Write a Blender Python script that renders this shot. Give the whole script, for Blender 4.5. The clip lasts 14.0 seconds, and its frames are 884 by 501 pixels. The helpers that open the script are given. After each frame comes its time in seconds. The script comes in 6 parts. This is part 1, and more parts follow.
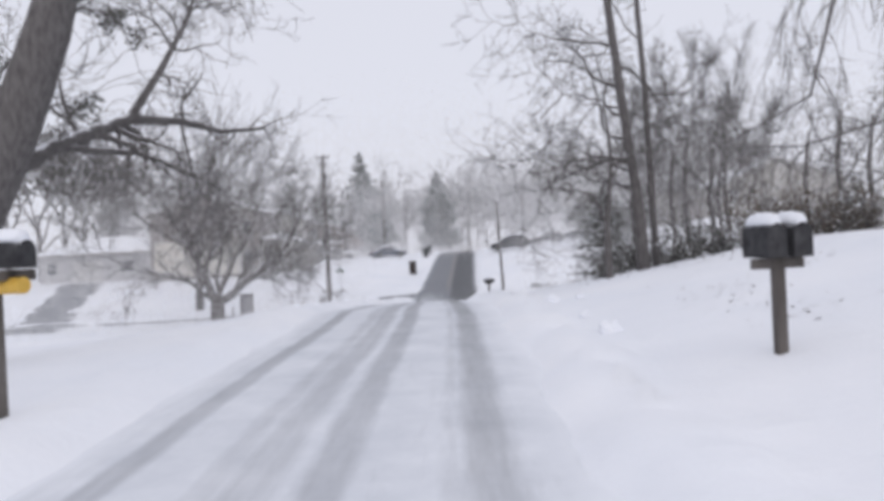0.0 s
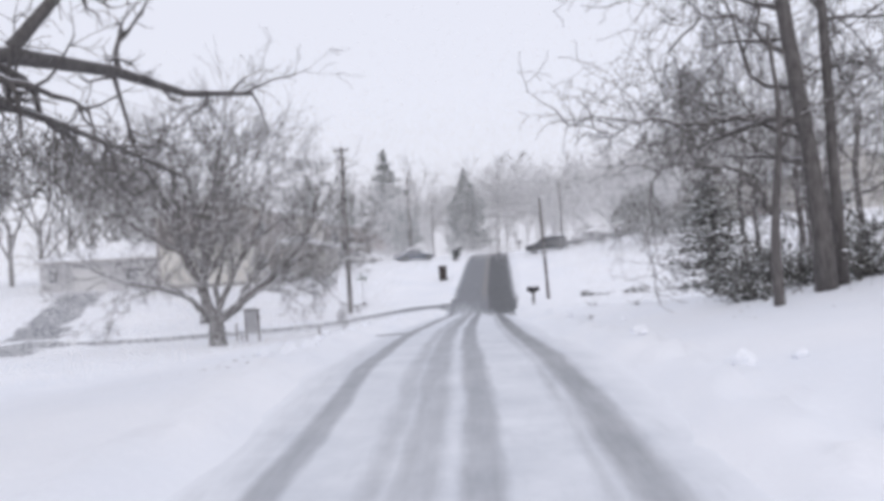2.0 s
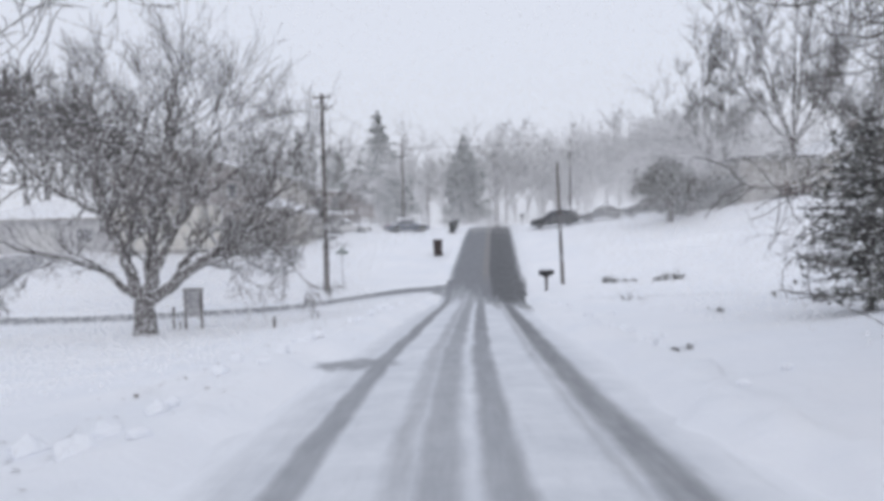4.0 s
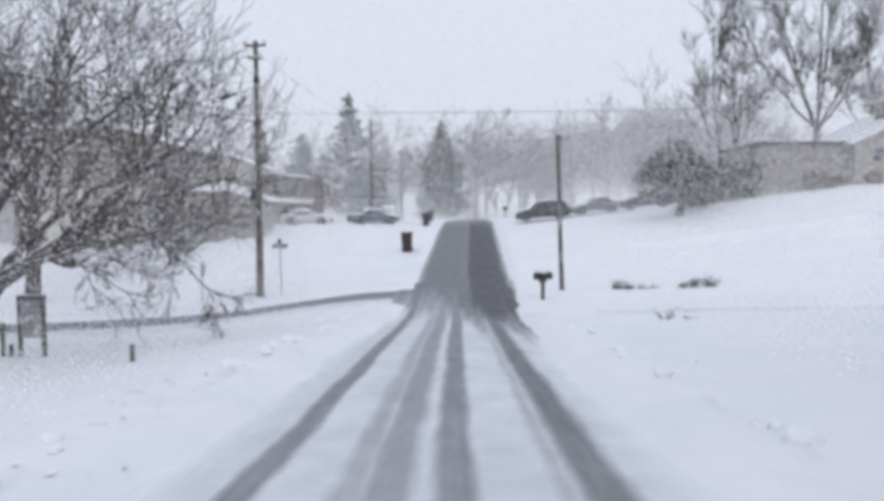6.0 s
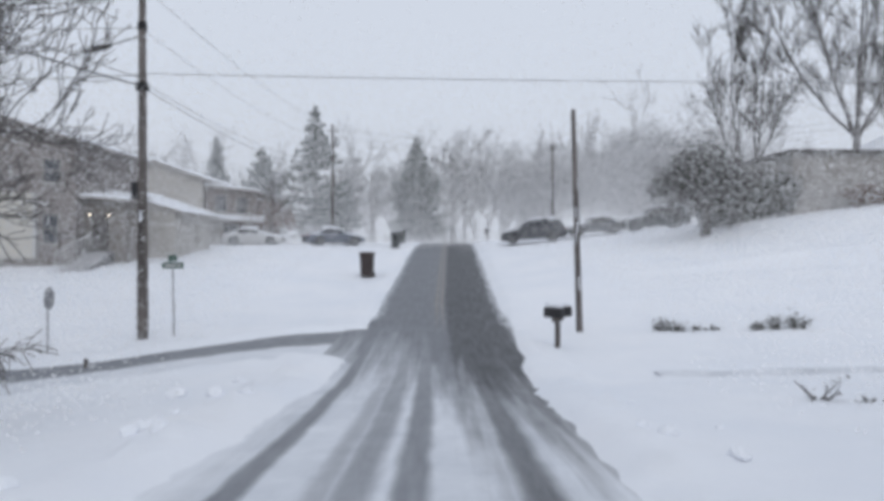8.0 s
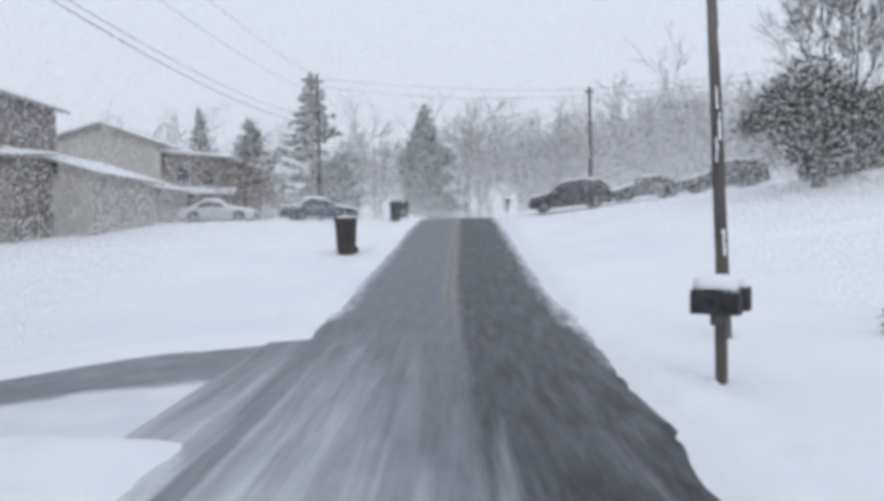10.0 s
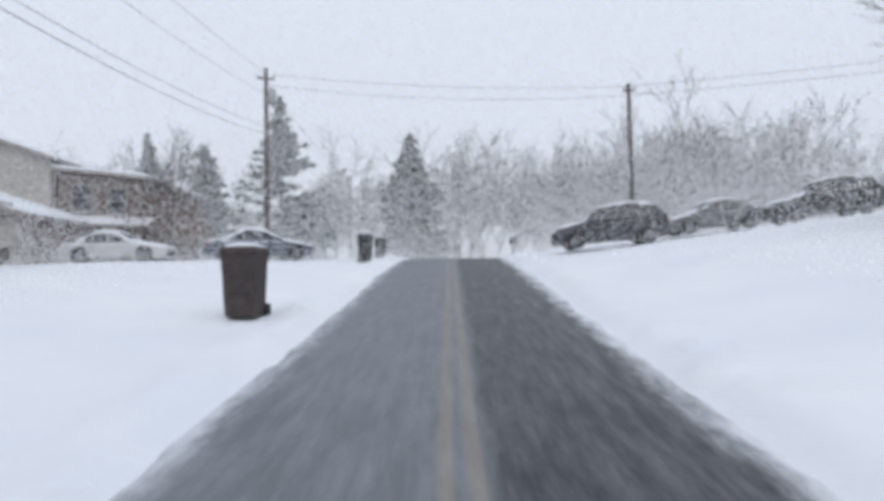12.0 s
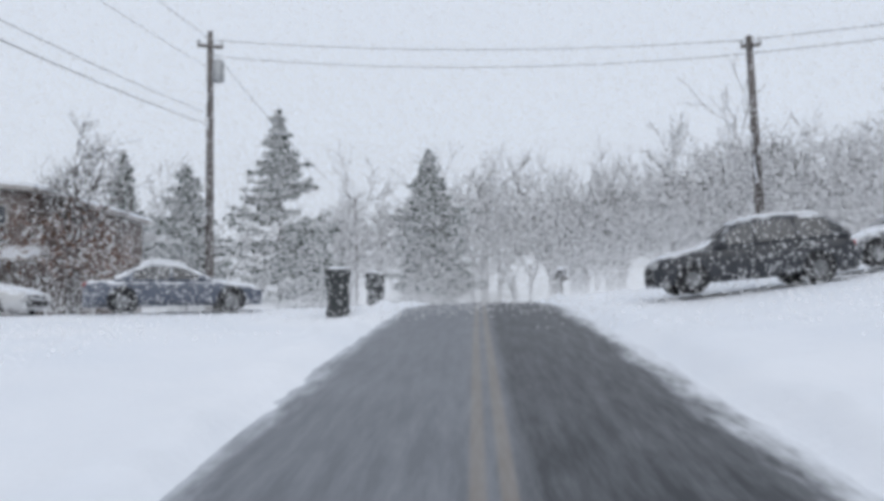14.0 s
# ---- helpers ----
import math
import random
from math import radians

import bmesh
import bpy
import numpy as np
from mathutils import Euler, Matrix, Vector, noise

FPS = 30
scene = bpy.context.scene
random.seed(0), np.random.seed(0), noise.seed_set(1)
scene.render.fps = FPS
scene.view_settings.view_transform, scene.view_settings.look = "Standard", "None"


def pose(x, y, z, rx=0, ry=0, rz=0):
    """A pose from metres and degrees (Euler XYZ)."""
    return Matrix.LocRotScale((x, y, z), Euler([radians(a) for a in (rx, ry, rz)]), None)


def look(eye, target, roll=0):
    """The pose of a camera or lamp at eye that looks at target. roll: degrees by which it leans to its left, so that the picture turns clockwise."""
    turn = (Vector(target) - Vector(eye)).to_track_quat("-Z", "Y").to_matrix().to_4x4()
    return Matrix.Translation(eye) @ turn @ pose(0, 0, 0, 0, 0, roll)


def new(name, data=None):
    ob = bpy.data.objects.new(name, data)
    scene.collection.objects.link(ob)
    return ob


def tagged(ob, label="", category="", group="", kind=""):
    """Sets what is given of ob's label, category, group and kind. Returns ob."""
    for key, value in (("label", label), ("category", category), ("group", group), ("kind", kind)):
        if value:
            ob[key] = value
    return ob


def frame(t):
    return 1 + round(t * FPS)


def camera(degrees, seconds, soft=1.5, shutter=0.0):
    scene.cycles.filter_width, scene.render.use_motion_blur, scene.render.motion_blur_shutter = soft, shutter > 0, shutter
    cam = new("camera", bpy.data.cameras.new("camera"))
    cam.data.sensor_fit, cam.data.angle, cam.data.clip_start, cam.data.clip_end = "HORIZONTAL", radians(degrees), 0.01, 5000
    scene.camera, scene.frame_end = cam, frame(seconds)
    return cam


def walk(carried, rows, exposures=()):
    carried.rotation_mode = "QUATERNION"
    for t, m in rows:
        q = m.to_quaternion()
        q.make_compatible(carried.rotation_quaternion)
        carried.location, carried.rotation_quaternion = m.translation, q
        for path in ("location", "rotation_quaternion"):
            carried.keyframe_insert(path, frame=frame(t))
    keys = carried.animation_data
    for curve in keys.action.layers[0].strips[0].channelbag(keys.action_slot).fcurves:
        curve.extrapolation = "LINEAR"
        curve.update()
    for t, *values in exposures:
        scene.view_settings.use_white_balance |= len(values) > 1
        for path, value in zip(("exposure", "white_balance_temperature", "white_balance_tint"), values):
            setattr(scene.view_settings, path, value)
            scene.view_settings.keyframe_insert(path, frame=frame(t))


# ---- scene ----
cam = camera(64.3, 14.0, soft=4.4)
PATH = [
    (0, (1.327, 3.499, 2.27), (1.288, 5.499, 2.263), -2.8),
    (0.5, (1.063, 5.015, 2.228), (1.045, 7.015, 2.242), -2.7),
    (1, (0.708, 6.648, 2.341), (0.698, 8.648, 2.358), -2.5),
    (1.5, (0.502, 8.52, 2.439), (0.469, 10.52, 2.44), -2.4),
    (2, (0.388, 10.438, 2.508), (0.281, 12.435, 2.507), -3.3),
    (4.5, (-0.144, 20.758, 2.556), (-0.226, 22.753, 2.441), -0.9),
    (5, (-0.15, 23.079, 2.468), (-0.215, 25.074, 2.333), -0.8),
    (5.5, (-0.111, 25.248, 2.291), (-0.158, 27.243, 2.168), -0.7),
    (6, (0.001, 27.654, 2.133), (-0.031, 29.651, 2.035), -0.4),
    (6.5, (0.015, 29.957, 1.991), (-0.005, 31.955, 1.912), 0.1),
    (7, (0.077, 32.521, 1.794), (0.076, 34.52, 1.744), 0.4),
    (7.5, (0.17, 34.83, 1.617), (0.187, 36.829, 1.592), 0.3),
    (8, (0.203, 37.598, 1.434), (0.237, 39.598, 1.42), 0.1),
    (10.5, (0.52, 51.783, 0.36), (0.51, 53.782, 0.306), -1.4),
    (11, (0.412, 55.041, 0.344), (0.424, 57.04, 0.309), -1.6),
    (11.5, (0.285, 58.142, 0.413), (0.32, 60.142, 0.421), -1.2),
    (12, (0.394, 61.217, 0.416), (0.426, 63.215, 0.499), -1.1),
    (12.5, (0.36, 64.175, 0.574), (0.387, 66.17, 0.709), -0.9),
    (13, (0.45, 67.219, 0.791), (0.447, 69.211, 0.966), -1.0),
    (13.5, (0.52, 70.108, 1.043), (0.503, 72.099, 1.226), -1.6),
    (14, (0.68, 73.195, 1.305), (0.641, 75.187, 1.478), -1.4),
]
walk(cam, [(t, look(eye, target, roll)) for t, eye, target, roll in PATH],
     exposures=[(0, 0.08, 6750, 13), (1, 0.21, 6750, 13), (2, 0.22, 6700, 13), (4.5, 0.07, 6550, 10), (5.5, 0.08, 6550, 10), (6, 0.10, 6500, 10), (6.8, 0.02, 6450, 9), (7.5, -0.18, 6450, 8), (8, -0.06, 6450, 8), (10.5, 0.10, 6450, 8), (12, 0.13, 6450, 8), (13, 0.05, 6450, 8), (14, 0.05, 6450, 7)])


# ---- world and light: an overcast snowfall sky ----
world = bpy.data.worlds.new("overcast")
scene.world = world
world.use_nodes = True
wn, wl = world.node_tree.nodes, world.node_tree.links
wn.clear()
w_out, w_bg, w_mix = wn.new("ShaderNodeOutputWorld"), wn.new("ShaderNodeBackground"), wn.new("ShaderNodeMix")
w_sky, w_mul = wn.new("ShaderNodeTexSky"), wn.new("ShaderNodeMix")
w_sky.sky_type, w_sky.sun_disc = "NISHITA", False
w_sky.sun_elevation, w_sky.sun_rotation = radians(38), radians(200)
w_sky.air_density, w_sky.dust_density = 1.0, 4.0
w_mul.data_type, w_mul.blend_type = "RGBA", "MULTIPLY"
w_mul.inputs["Factor"].default_value = 1.0
w_mul.inputs[7].default_value = (0.10, 0.10, 0.10, 1)
wl.new(w_sky.outputs[0], w_mul.inputs[6])
w_mix.data_type = "RGBA"
w_mix.inputs["Factor"].default_value = 0.90
w_mix.inputs[7].default_value = (0.725, 0.765, 0.865, 1)
wl.new(w_mul.outputs[2], w_mix.inputs[6])
wl.new(w_mix.outputs[2], w_bg.inputs[0])
w_bg.inputs[1].default_value = 1.0
wl.new(w_bg.outputs[0], w_out.inputs[0])

sun = new("sun", bpy.data.lights.new("sun", "SUN"))
sun.data.energy, sun.data.angle, sun.data.color = 0.5, radians(40), (1.0, 0.97, 0.93)
sun.matrix_world = look((30, -60, 60), (0, 20, 0))
# ---- the lie of the land ----
ROAD_Y = [-60, 3.5, 10.4, 20.8, 25.2, 30, 34.8, 37.6, 51.8, 55, 61.2, 64.2, 67.2, 70.1, 73.2, 85, 95, 104, 125, 220, 700]
ROAD_Z = [.2, .57, .8, .86, .59, .29, -.08, -.27, -1.34, -1.36, -1.28, -1.13, -.91, -.66, -.4, .70, 1.45, 1.65, 1.45, 0.6, 0.6]
LEFT_Y = [-60, 10, 20, 30, 45, 52, 58, 62, 68, 75, 85, 92, 110, 220, 700]
LEFT_Z = [.3, .4, .1, -.7, -1.72, -2.05, -1.95, -1.6, -.7, .20, 1.08, 1.38, 1.5, 0.6, 0.6]
BANK_Y = [-60, 11, 20, 27, 34, 42, 52, 60, 70, 78, 85, 92, 100, 130, 220]
BANK_K = [.15, .27, .20, .17, .10, .05, .02, .06, .12, .155, .14, .10, .09, .05, 0]
BEND_Y, BEND_X = [-60, 12, 18, 25, 30, 40, 67, 87, 104, 220], [.8, .75, .70, .48, .38, .42, .60, 1.15, 1.7, 5.0]


def smooth(a, b, v):
    u = np.clip((v - a) / (b - a), 0, 1)
    return u * u * (3 - 2 * u)


def road_z(y):
    return np.interp(y, ROAD_Y, ROAD_Z)


def road_x(y):
    return np.interp(y, BEND_Y, BEND_X)


def land(x, y):
    """Height of the ground under the snow."""
    r, c = road_z(y), road_x(y)
    left = smooth(2.6, 12, c - x)
    k = np.interp(y, BANK_Y, BANK_K)
    far = np.where(np.asarray(y) > 70, k, np.minimum(k, .05))
    out = np.maximum(0, x - c - 2.7)
    bank = k * np.minimum(out, 6) + far * np.clip(out - 6, 0, 20)
    dip = 0.2 * np.exp(-((y - 59) / 6) ** 2) * smooth(1.9, 3.2, x - c)
    return r + (np.interp(y, LEFT_Y, LEFT_Z) - r) * left + bank - dip

# ---- materials ----
def material(name, rough=0.8, metal=0.0, spec=0.3):
    m = bpy.data.materials.new(name)
    m.use_nodes = True
    b = m.node_tree.nodes["Principled BSDF"]
    b.inputs["Roughness"].default_value, b.inputs["Metallic"].default_value = rough, metal
    b.inputs["Specular IOR Level"].default_value = spec
    return m, m.node_tree.nodes, m.node_tree.links, b


def ramp(nodes, links, value, stops):
    r = nodes.new("ShaderNodeValToRGB")
    r.color_ramp.elements[0].position, r.color_ramp.elements[0].color = stops[0][0], (*stops[0][1], 1)
    r.color_ramp.elements[1].position, r.color_ramp.elements[1].color = stops[-1][0], (*stops[-1][1], 1)
    for p, c in stops[1:-1]:
        r.color_ramp.elements.new(p).color = (*c, 1)
    links.new(value, r.inputs[0])
    return r.outputs[0]


def grain(nodes, links, scale, detail=4.0, rough=0.55, space="Object", stretch=None):
    co = nodes.new("ShaderNodeTexCoord")
    at = co.outputs[space]
    if stretch:
        mp = nodes.new("ShaderNodeMapping")
        mp.inputs["Scale"].default_value = stretch
        links.new(at, mp.inputs[0])
        at = mp.outputs[0]
    n = nodes.new("ShaderNodeTexNoise")
    n.inputs["Scale"].default_value, n.inputs["Detail"].default_value, n.inputs["Roughness"].default_value = scale, detail, rough
    links.new(at, n.inputs["Vector"])
    return n.outputs["Fac"]


def calc(nodes, links, op, a, b=None, c=None):
    n = nodes.new("ShaderNodeMath")
    n.operation = op
    for k, v in enumerate((a, b, c)):
        if v is None:
            continue
        if isinstance(v, (int, float)):
            n.inputs[k].default_value = v
        else:
            links.new(v, n.inputs[k])
    return n.outputs[0]


def blend(nodes, links, fac, a, b):
    n = nodes.new("ShaderNodeMix")
    n.data_type = "RGBA"
    for k, v in ((0, fac), (6, a), (7, b)):
        if isinstance(v, (int, float)):
            n.inputs[k].default_value = v
        elif isinstance(v, tuple):
            n.inputs[k].default_value = (*v, 1)
        else:
            links.new(v, n.inputs[k])
    return n.outputs[2]


def relief(nodes, links, b, height, strength, dist):
    n = nodes.new("ShaderNodeBump")
    n.inputs["Strength"].default_value, n.inputs["Distance"].default_value = strength, dist
    links.new(height, n.inputs["Height"])
    links.new(n.outputs[0], b.inputs["Normal"])


def plain(name, a, b_, scale=6.0, rough=0.8, metal=0.0, spec=0.3, bump=0.0, stretch=None, snow=0.0, patchy=1.6):
    """A surface of two tones of one colour in a grain; snow: how much of its upward faces lies under snow."""
    m, nodes, links, b = material(name, rough, metal, spec)
    fine = grain(nodes, links, scale, stretch=stretch)
    colour = ramp(nodes, links, fine, [(0.3, a), (0.7, b_)])
    if snow:
        geo, sep = nodes.new("ShaderNodeNewGeometry"), nodes.new("ShaderNodeSeparateXYZ")
        links.new(geo.outputs["Normal"], sep.inputs[0])
        patch = grain(nodes, links, 2.3, 3.0)
        up = calc(nodes, links, "ADD", sep.outputs[2], calc(nodes, links, "MULTIPLY", calc(nodes, links, "SUBTRACT", patch, 0.5), patchy))
        cover = calc(nodes, links, "SMOOTH_MIN", calc(nodes, links, "MAXIMUM", calc(nodes, links, "MULTIPLY", calc(nodes, links, "SUBTRACT", up, 1.0 - snow), 4.0), 0.0), 1.0, 0.1)
        colour = blend(nodes, links, cover, colour, (0.82, 0.84, 0.88))
    links.new(colour, b.inputs["Base Color"])
    if bump:
        relief(nodes, links, b, fine, bump, 0.02)
    return m


def snow_material():
    m, nodes, links, b = material("snow", 0.75, 0, 0.25)
    broad, fine = grain(nodes, links, 0.35, 5.0), grain(nodes, links, 9.0, 6.0, 0.65)
    colour = ramp(nodes, links, broad, [(0.3, (0.80, 0.83, 0.885)), (0.7, (0.87, 0.885, 0.92))])
    links.new(blend(nodes, links, calc(nodes, links, "MULTIPLY", fine, 0.12), colour, (0.72, 0.75, 0.80)), b.inputs["Base Color"])
    relief(nodes, links, b, calc(nodes, links, "ADD", calc(nodes, links, "MULTIPLY", grain(nodes, links, 1.6, 5.0), 3.0), fine), 0.45, 0.035)
    return m


def road_material():
    """Asphalt, wet on the rise and under packed snow with wheel tracks before the dip."""
    m, nodes, links, b = material("road_surface", 0.5, 0, 0.14)
    co, sep = nodes.new("ShaderNodeTexCoord"), nodes.new("ShaderNodeSeparateXYZ")
    links.new(co.outputs["UV"], sep.inputs[0])
    across, along = sep.outputs[0], sep.outputs[1]  # metres from the middle, metres along
    wob = grain(nodes, links, 0.5, 3.0)
    ragged = grain(nodes, links, 1.0, 5.0, 0.7, "UV", (3.5, 0.9, 1.0))
    u = calc(nodes, links, "ADD", across, calc(nodes, links, "ADD", calc(nodes, links, "MULTIPLY", calc(nodes, links, "SUBTRACT", wob, 0.5), 0.12), calc(nodes, links, "MULTIPLY", calc(nodes, links, "SUBTRACT", ragged, 0.5), 0.11)))

    def band(centre, half, soft, at=None):
        d = calc(nodes, links, "ABSOLUTE", calc(nodes, links, "SUBTRACT", at or u, centre))
        n = nodes.new("ShaderNodeMapRange")
        n.interpolation_type = "SMOOTHSTEP"
        for k, v in ((1, half - soft), (2, half + soft), (3, 1.0), (4, 0.0)):
            n.inputs[k].default_value = v
        links.new(d, n.inputs[0])
        return n.outputs[0]

    tracks = None
    for c, h, s, w in TRACKS:
        one = calc(nodes, links, "MULTIPLY", band(c, h, s), w)
        tracks = one if tracks is None else calc(nodes, links, "MAXIMUM", tracks, one)
    bare_n = nodes.new("ShaderNodeMapRange")
    bare_n.interpolation_type = "SMOOTHSTEP"
    bare_n.inputs[1].default_value, bare_n.inputs[2].default_value = 46.0, 60.0
    lean = nodes.new("ShaderNodeMapRange")
    lean.interpolation_type = "SMOOTHSTEP"
    lean.inputs[1].default_value, lean.inputs[2].default_value, lean.inputs[3].default_value, lean.inputs[4].default_value = -1.5, 1.2, -2.0, 6.0
    links.new(u, lean.inputs[0])
    streak = grain(nodes, links, 1.0, 4.0, 0.6, "UV", (3.0, 0.12, 1.0))
    far = calc(nodes, links, "ADD", calc(nodes, links, "ADD", along, lean.outputs[0]), calc(nodes, links, "MULTIPLY", calc(nodes, links, "SUBTRACT", streak, 0.5), 16.0))
    links.new(far, bare_n.inputs[0])
    verge = nodes.new("ShaderNodeMapRange")
    verge.interpolation_type = "SMOOTHSTEP"
    for k, v in ((1, 2.0), (2, 2.6), (3, 0.97), (4, 0.15)):
        verge.inputs[k].default_value = v
    side = calc(nodes, links, "ADD", u, calc(nodes, links, "MULTIPLY", calc(nodes, links, "SUBTRACT", ragged, 0.5), 0.9))
    mouth = calc(nodes, links, "MULTIPLY", band(58.8, 3.0, 1.4, along), 4.0)  # where the side road joins
    links.new(calc(nodes, links, "MAXIMUM", side, calc(nodes, links, "SUBTRACT", calc(nodes, links, "MULTIPLY", side, -1.0), mouth)), verge.inputs[0])
    bare = calc(nodes, links, "MULTIPLY", bare_n.outputs[0], verge.outputs[0])
    melt_n = nodes.new("ShaderNodeMapRange")
    melt_n.inputs[1].default_value, melt_n.inputs[2].default_value, melt_n.inputs[3].default_value, melt_n.inputs[4].default_value = 9.0, 38.0, 0.42, 1.0
    links.new(along, melt_n.inputs[0])
    melt = calc(nodes, links, "MAXIMUM", calc(nodes, links, "MULTIPLY", tracks, melt_n.outputs[0]), bare)
    spot_x = calc(nodes, links, "DIVIDE", calc(nodes, links, "ADD", u, 2.45), 0.75)
    spot_y = calc(nodes, links, "DIVIDE", calc(nodes, links, "SUBTRACT", along, 29.7), 0.75)
    spot = nodes.new("ShaderNodeMapRange")
    spot.interpolation_type = "SMOOTHSTEP"
    spot.inputs[1].default_value, spot.inputs[2].default_value, spot.inputs[3].default_value, spot.inputs[4].default_value = 0.1, 1.3, 0.72, 0.0
    torn = calc(nodes, links, "MULTIPLY", calc(nodes, links, "SUBTRACT", grain(nodes, links, 2.6, 6.0, 0.75), 0.5), 4.5)
    links.new(calc(nodes, links, "ADD", torn, calc(nodes, links, "ADD", calc(nodes, links, "MULTIPLY", spot_x, spot_x), calc(nodes, links, "MULTIPLY", spot_y, spot_y))), spot.inputs[0])
    melt = calc(nodes, links, "MAXIMUM", melt, spot.outputs[0])
    # snow held in the road's grain
    hold = calc(nodes, links, "MULTIPLY", calc(nodes, links, "SUBTRACT", grain(nodes, links, 1.0, 6.0, 0.7, "UV", (6.0, 0.7, 1.0)), 0.45), 0.5)
    melt = calc(nodes, links, "MINIMUM", calc(nodes, links, "MAXIMUM", calc(nodes, links, "SUBTRACT", melt, hold), 0.0), 1.0)
    right = nodes.new("ShaderNodeMapRange")
    right.interpolation_type = "SMOOTHSTEP"
    right.inputs[1].default_value, right.inputs[2].default_value = 0.10, 0.35
    links.new(u, right.inputs[0])
    tar = blend(nodes, links, right.outputs[0], (0.15, 0.16, 0.18), (0.026, 0.029, 0.035))
    tar = blend(nodes, links, calc(nodes, links, "MULTIPLY", grain(nodes, links, 1.0, 6.0, 0.7, "UV", (1.6, 0.10, 1.0)), 0.25), tar, (0.085, 0.09, 0.10))
    # worn double yellow line, seen only where the road is bare
    line = calc(nodes, links, "MULTIPLY", calc(nodes, links, "MAXIMUM", band(-0.12, 0.06, 0.03, across), band(0.10, 0.06, 0.03, across)), calc(nodes, links, "MULTIPLY", bare, 0.42))
    line_cut = nodes.new("ShaderNodeMapRange")
    line_cut.inputs[1].default_value, line_cut.inputs[2].default_value = 60.0, 66.0
    links.new(along, line_cut.inputs[0])
    tar = blend(nodes, links, calc(nodes, links, "MULTIPLY", line, line_cut.outputs[0]), tar, (0.30, 0.24, 0.17))
    packed = ramp(nodes, links, grain(nodes, links, 1.2, 6.0, 0.65), [(0.3, (0.60, 0.63, 0.68)), (0.7, (0.75, 0.775, 0.82))])
    # loose snow drifts over both edges of the packed lane
    for near_, far_ in ((0.95, 1.75), (-2.15, -2.95)):
        drift = nodes.new("ShaderNodeMapRange")
        drift.interpolation_type = "SMOOTHSTEP"
        drift.inputs[1].default_value, drift.inputs[2].default_value = near_, far_
        links.new(u, drift.inputs[0])
        packed = blend(nodes, links, drift.outputs[0], packed, (0.82, 0.845, 0.89))
    links.new(blend(nodes, links, melt, packed, tar), b.inputs["Base Color"])
    links.new(calc(nodes, links, "MULTIPLY_ADD", melt, -0.25, 0.68), b.inputs["Roughness"])
    relief(nodes, links, b, calc(nodes, links, "SUBTRACT", grain(nodes, links, 1.0, 6.0, 0.7, "UV", (8.0, 1.2, 1.0)), calc(nodes, links, "MULTIPLY", melt, 1.5)), 0.07, 0.02)
    return m


def lane_material():
    m, nodes, links, b = material("lane_surface", 0.55, 0, 0.4)
    co, sep = nodes.new("ShaderNodeTexCoord"), nodes.new("ShaderNodeSeparateXYZ")
    links.new(co.outputs["UV"], sep.inputs[0])
    u = calc(nodes, links, "ADD", sep.outputs[0], calc(nodes, links, "MULTIPLY", calc(nodes, links, "SUBTRACT", grain(nodes, links, 0.9, 5.0, 0.65), 0.5), 1.1))
    n = nodes.new("ShaderNodeMapRange")
    n.interpolation_type = "SMOOTHSTEP"
    n.inputs[1].default_value, n.inputs[2].default_value = -0.50, 0.05
    links.new(u, n.inputs[0])
    packed = ramp(nodes, links, grain(nodes, links, 1.2, 6.0), [(0.3, (0.66, 0.69, 0.74)), (0.7, (0.78, 0.80, 0.845))])
    tar = ramp(nodes, links, grain(nodes, links, 2.5, 5.0), [(0.3, (0.10, 0.11, 0.125)), (0.7, (0.22, 0.23, 0.255))])
    links.new(blend(nodes, links, calc(nodes, links, "MULTIPLY", n.outputs[0], 0.9), packed, tar), b.inputs["Base Color"])
    relief(nodes, links, b, grain(nodes, links, 6.0, 6.0, 0.7), 0.3, 0.02)
    return m


def glass_material(name, tint):
    m, nodes, links, b = material(name, 0.08, 0.0, 0.6)
    links.new(ramp(nodes, links, grain(nodes, links, 1.5), [(0.3, tint), (0.7, tuple(v * 1.6 for v in tint))]), b.inputs["Base Color"])
    return m


def flake_material():
    m = bpy.data.materials.new("snowflake")
    m.use_nodes = True
    nodes, links = m.node_tree.nodes, m.node_tree.links
    nodes.clear()
    out, mix, dif, tra = nodes.new("ShaderNodeOutputMaterial"), nodes.new("ShaderNodeMixShader"), nodes.new("ShaderNodeBsdfDiffuse"), nodes.new("ShaderNodeBsdfTranslucent")
    dif.inputs[0].default_value = tra.inputs[0].default_value = (0.985, 0.985, 0.99, 1)
    mix.inputs[0].default_value = 0.5
    links.new(dif.outputs[0], mix.inputs[1])
    links.new(tra.outputs[0], mix.inputs[2])
    # loose crystals let some of the light pass straight through
    clear, thin = nodes.new("ShaderNodeBsdfTransparent"), nodes.new("ShaderNodeMixShader")
    thin.inputs[0].default_value = 0.55
    links.new(clear.outputs[0], thin.inputs[1])
    links.new(mix.outputs[0], thin.inputs[2])
    links.new(thin.outputs[0], out.inputs[0])
    return m


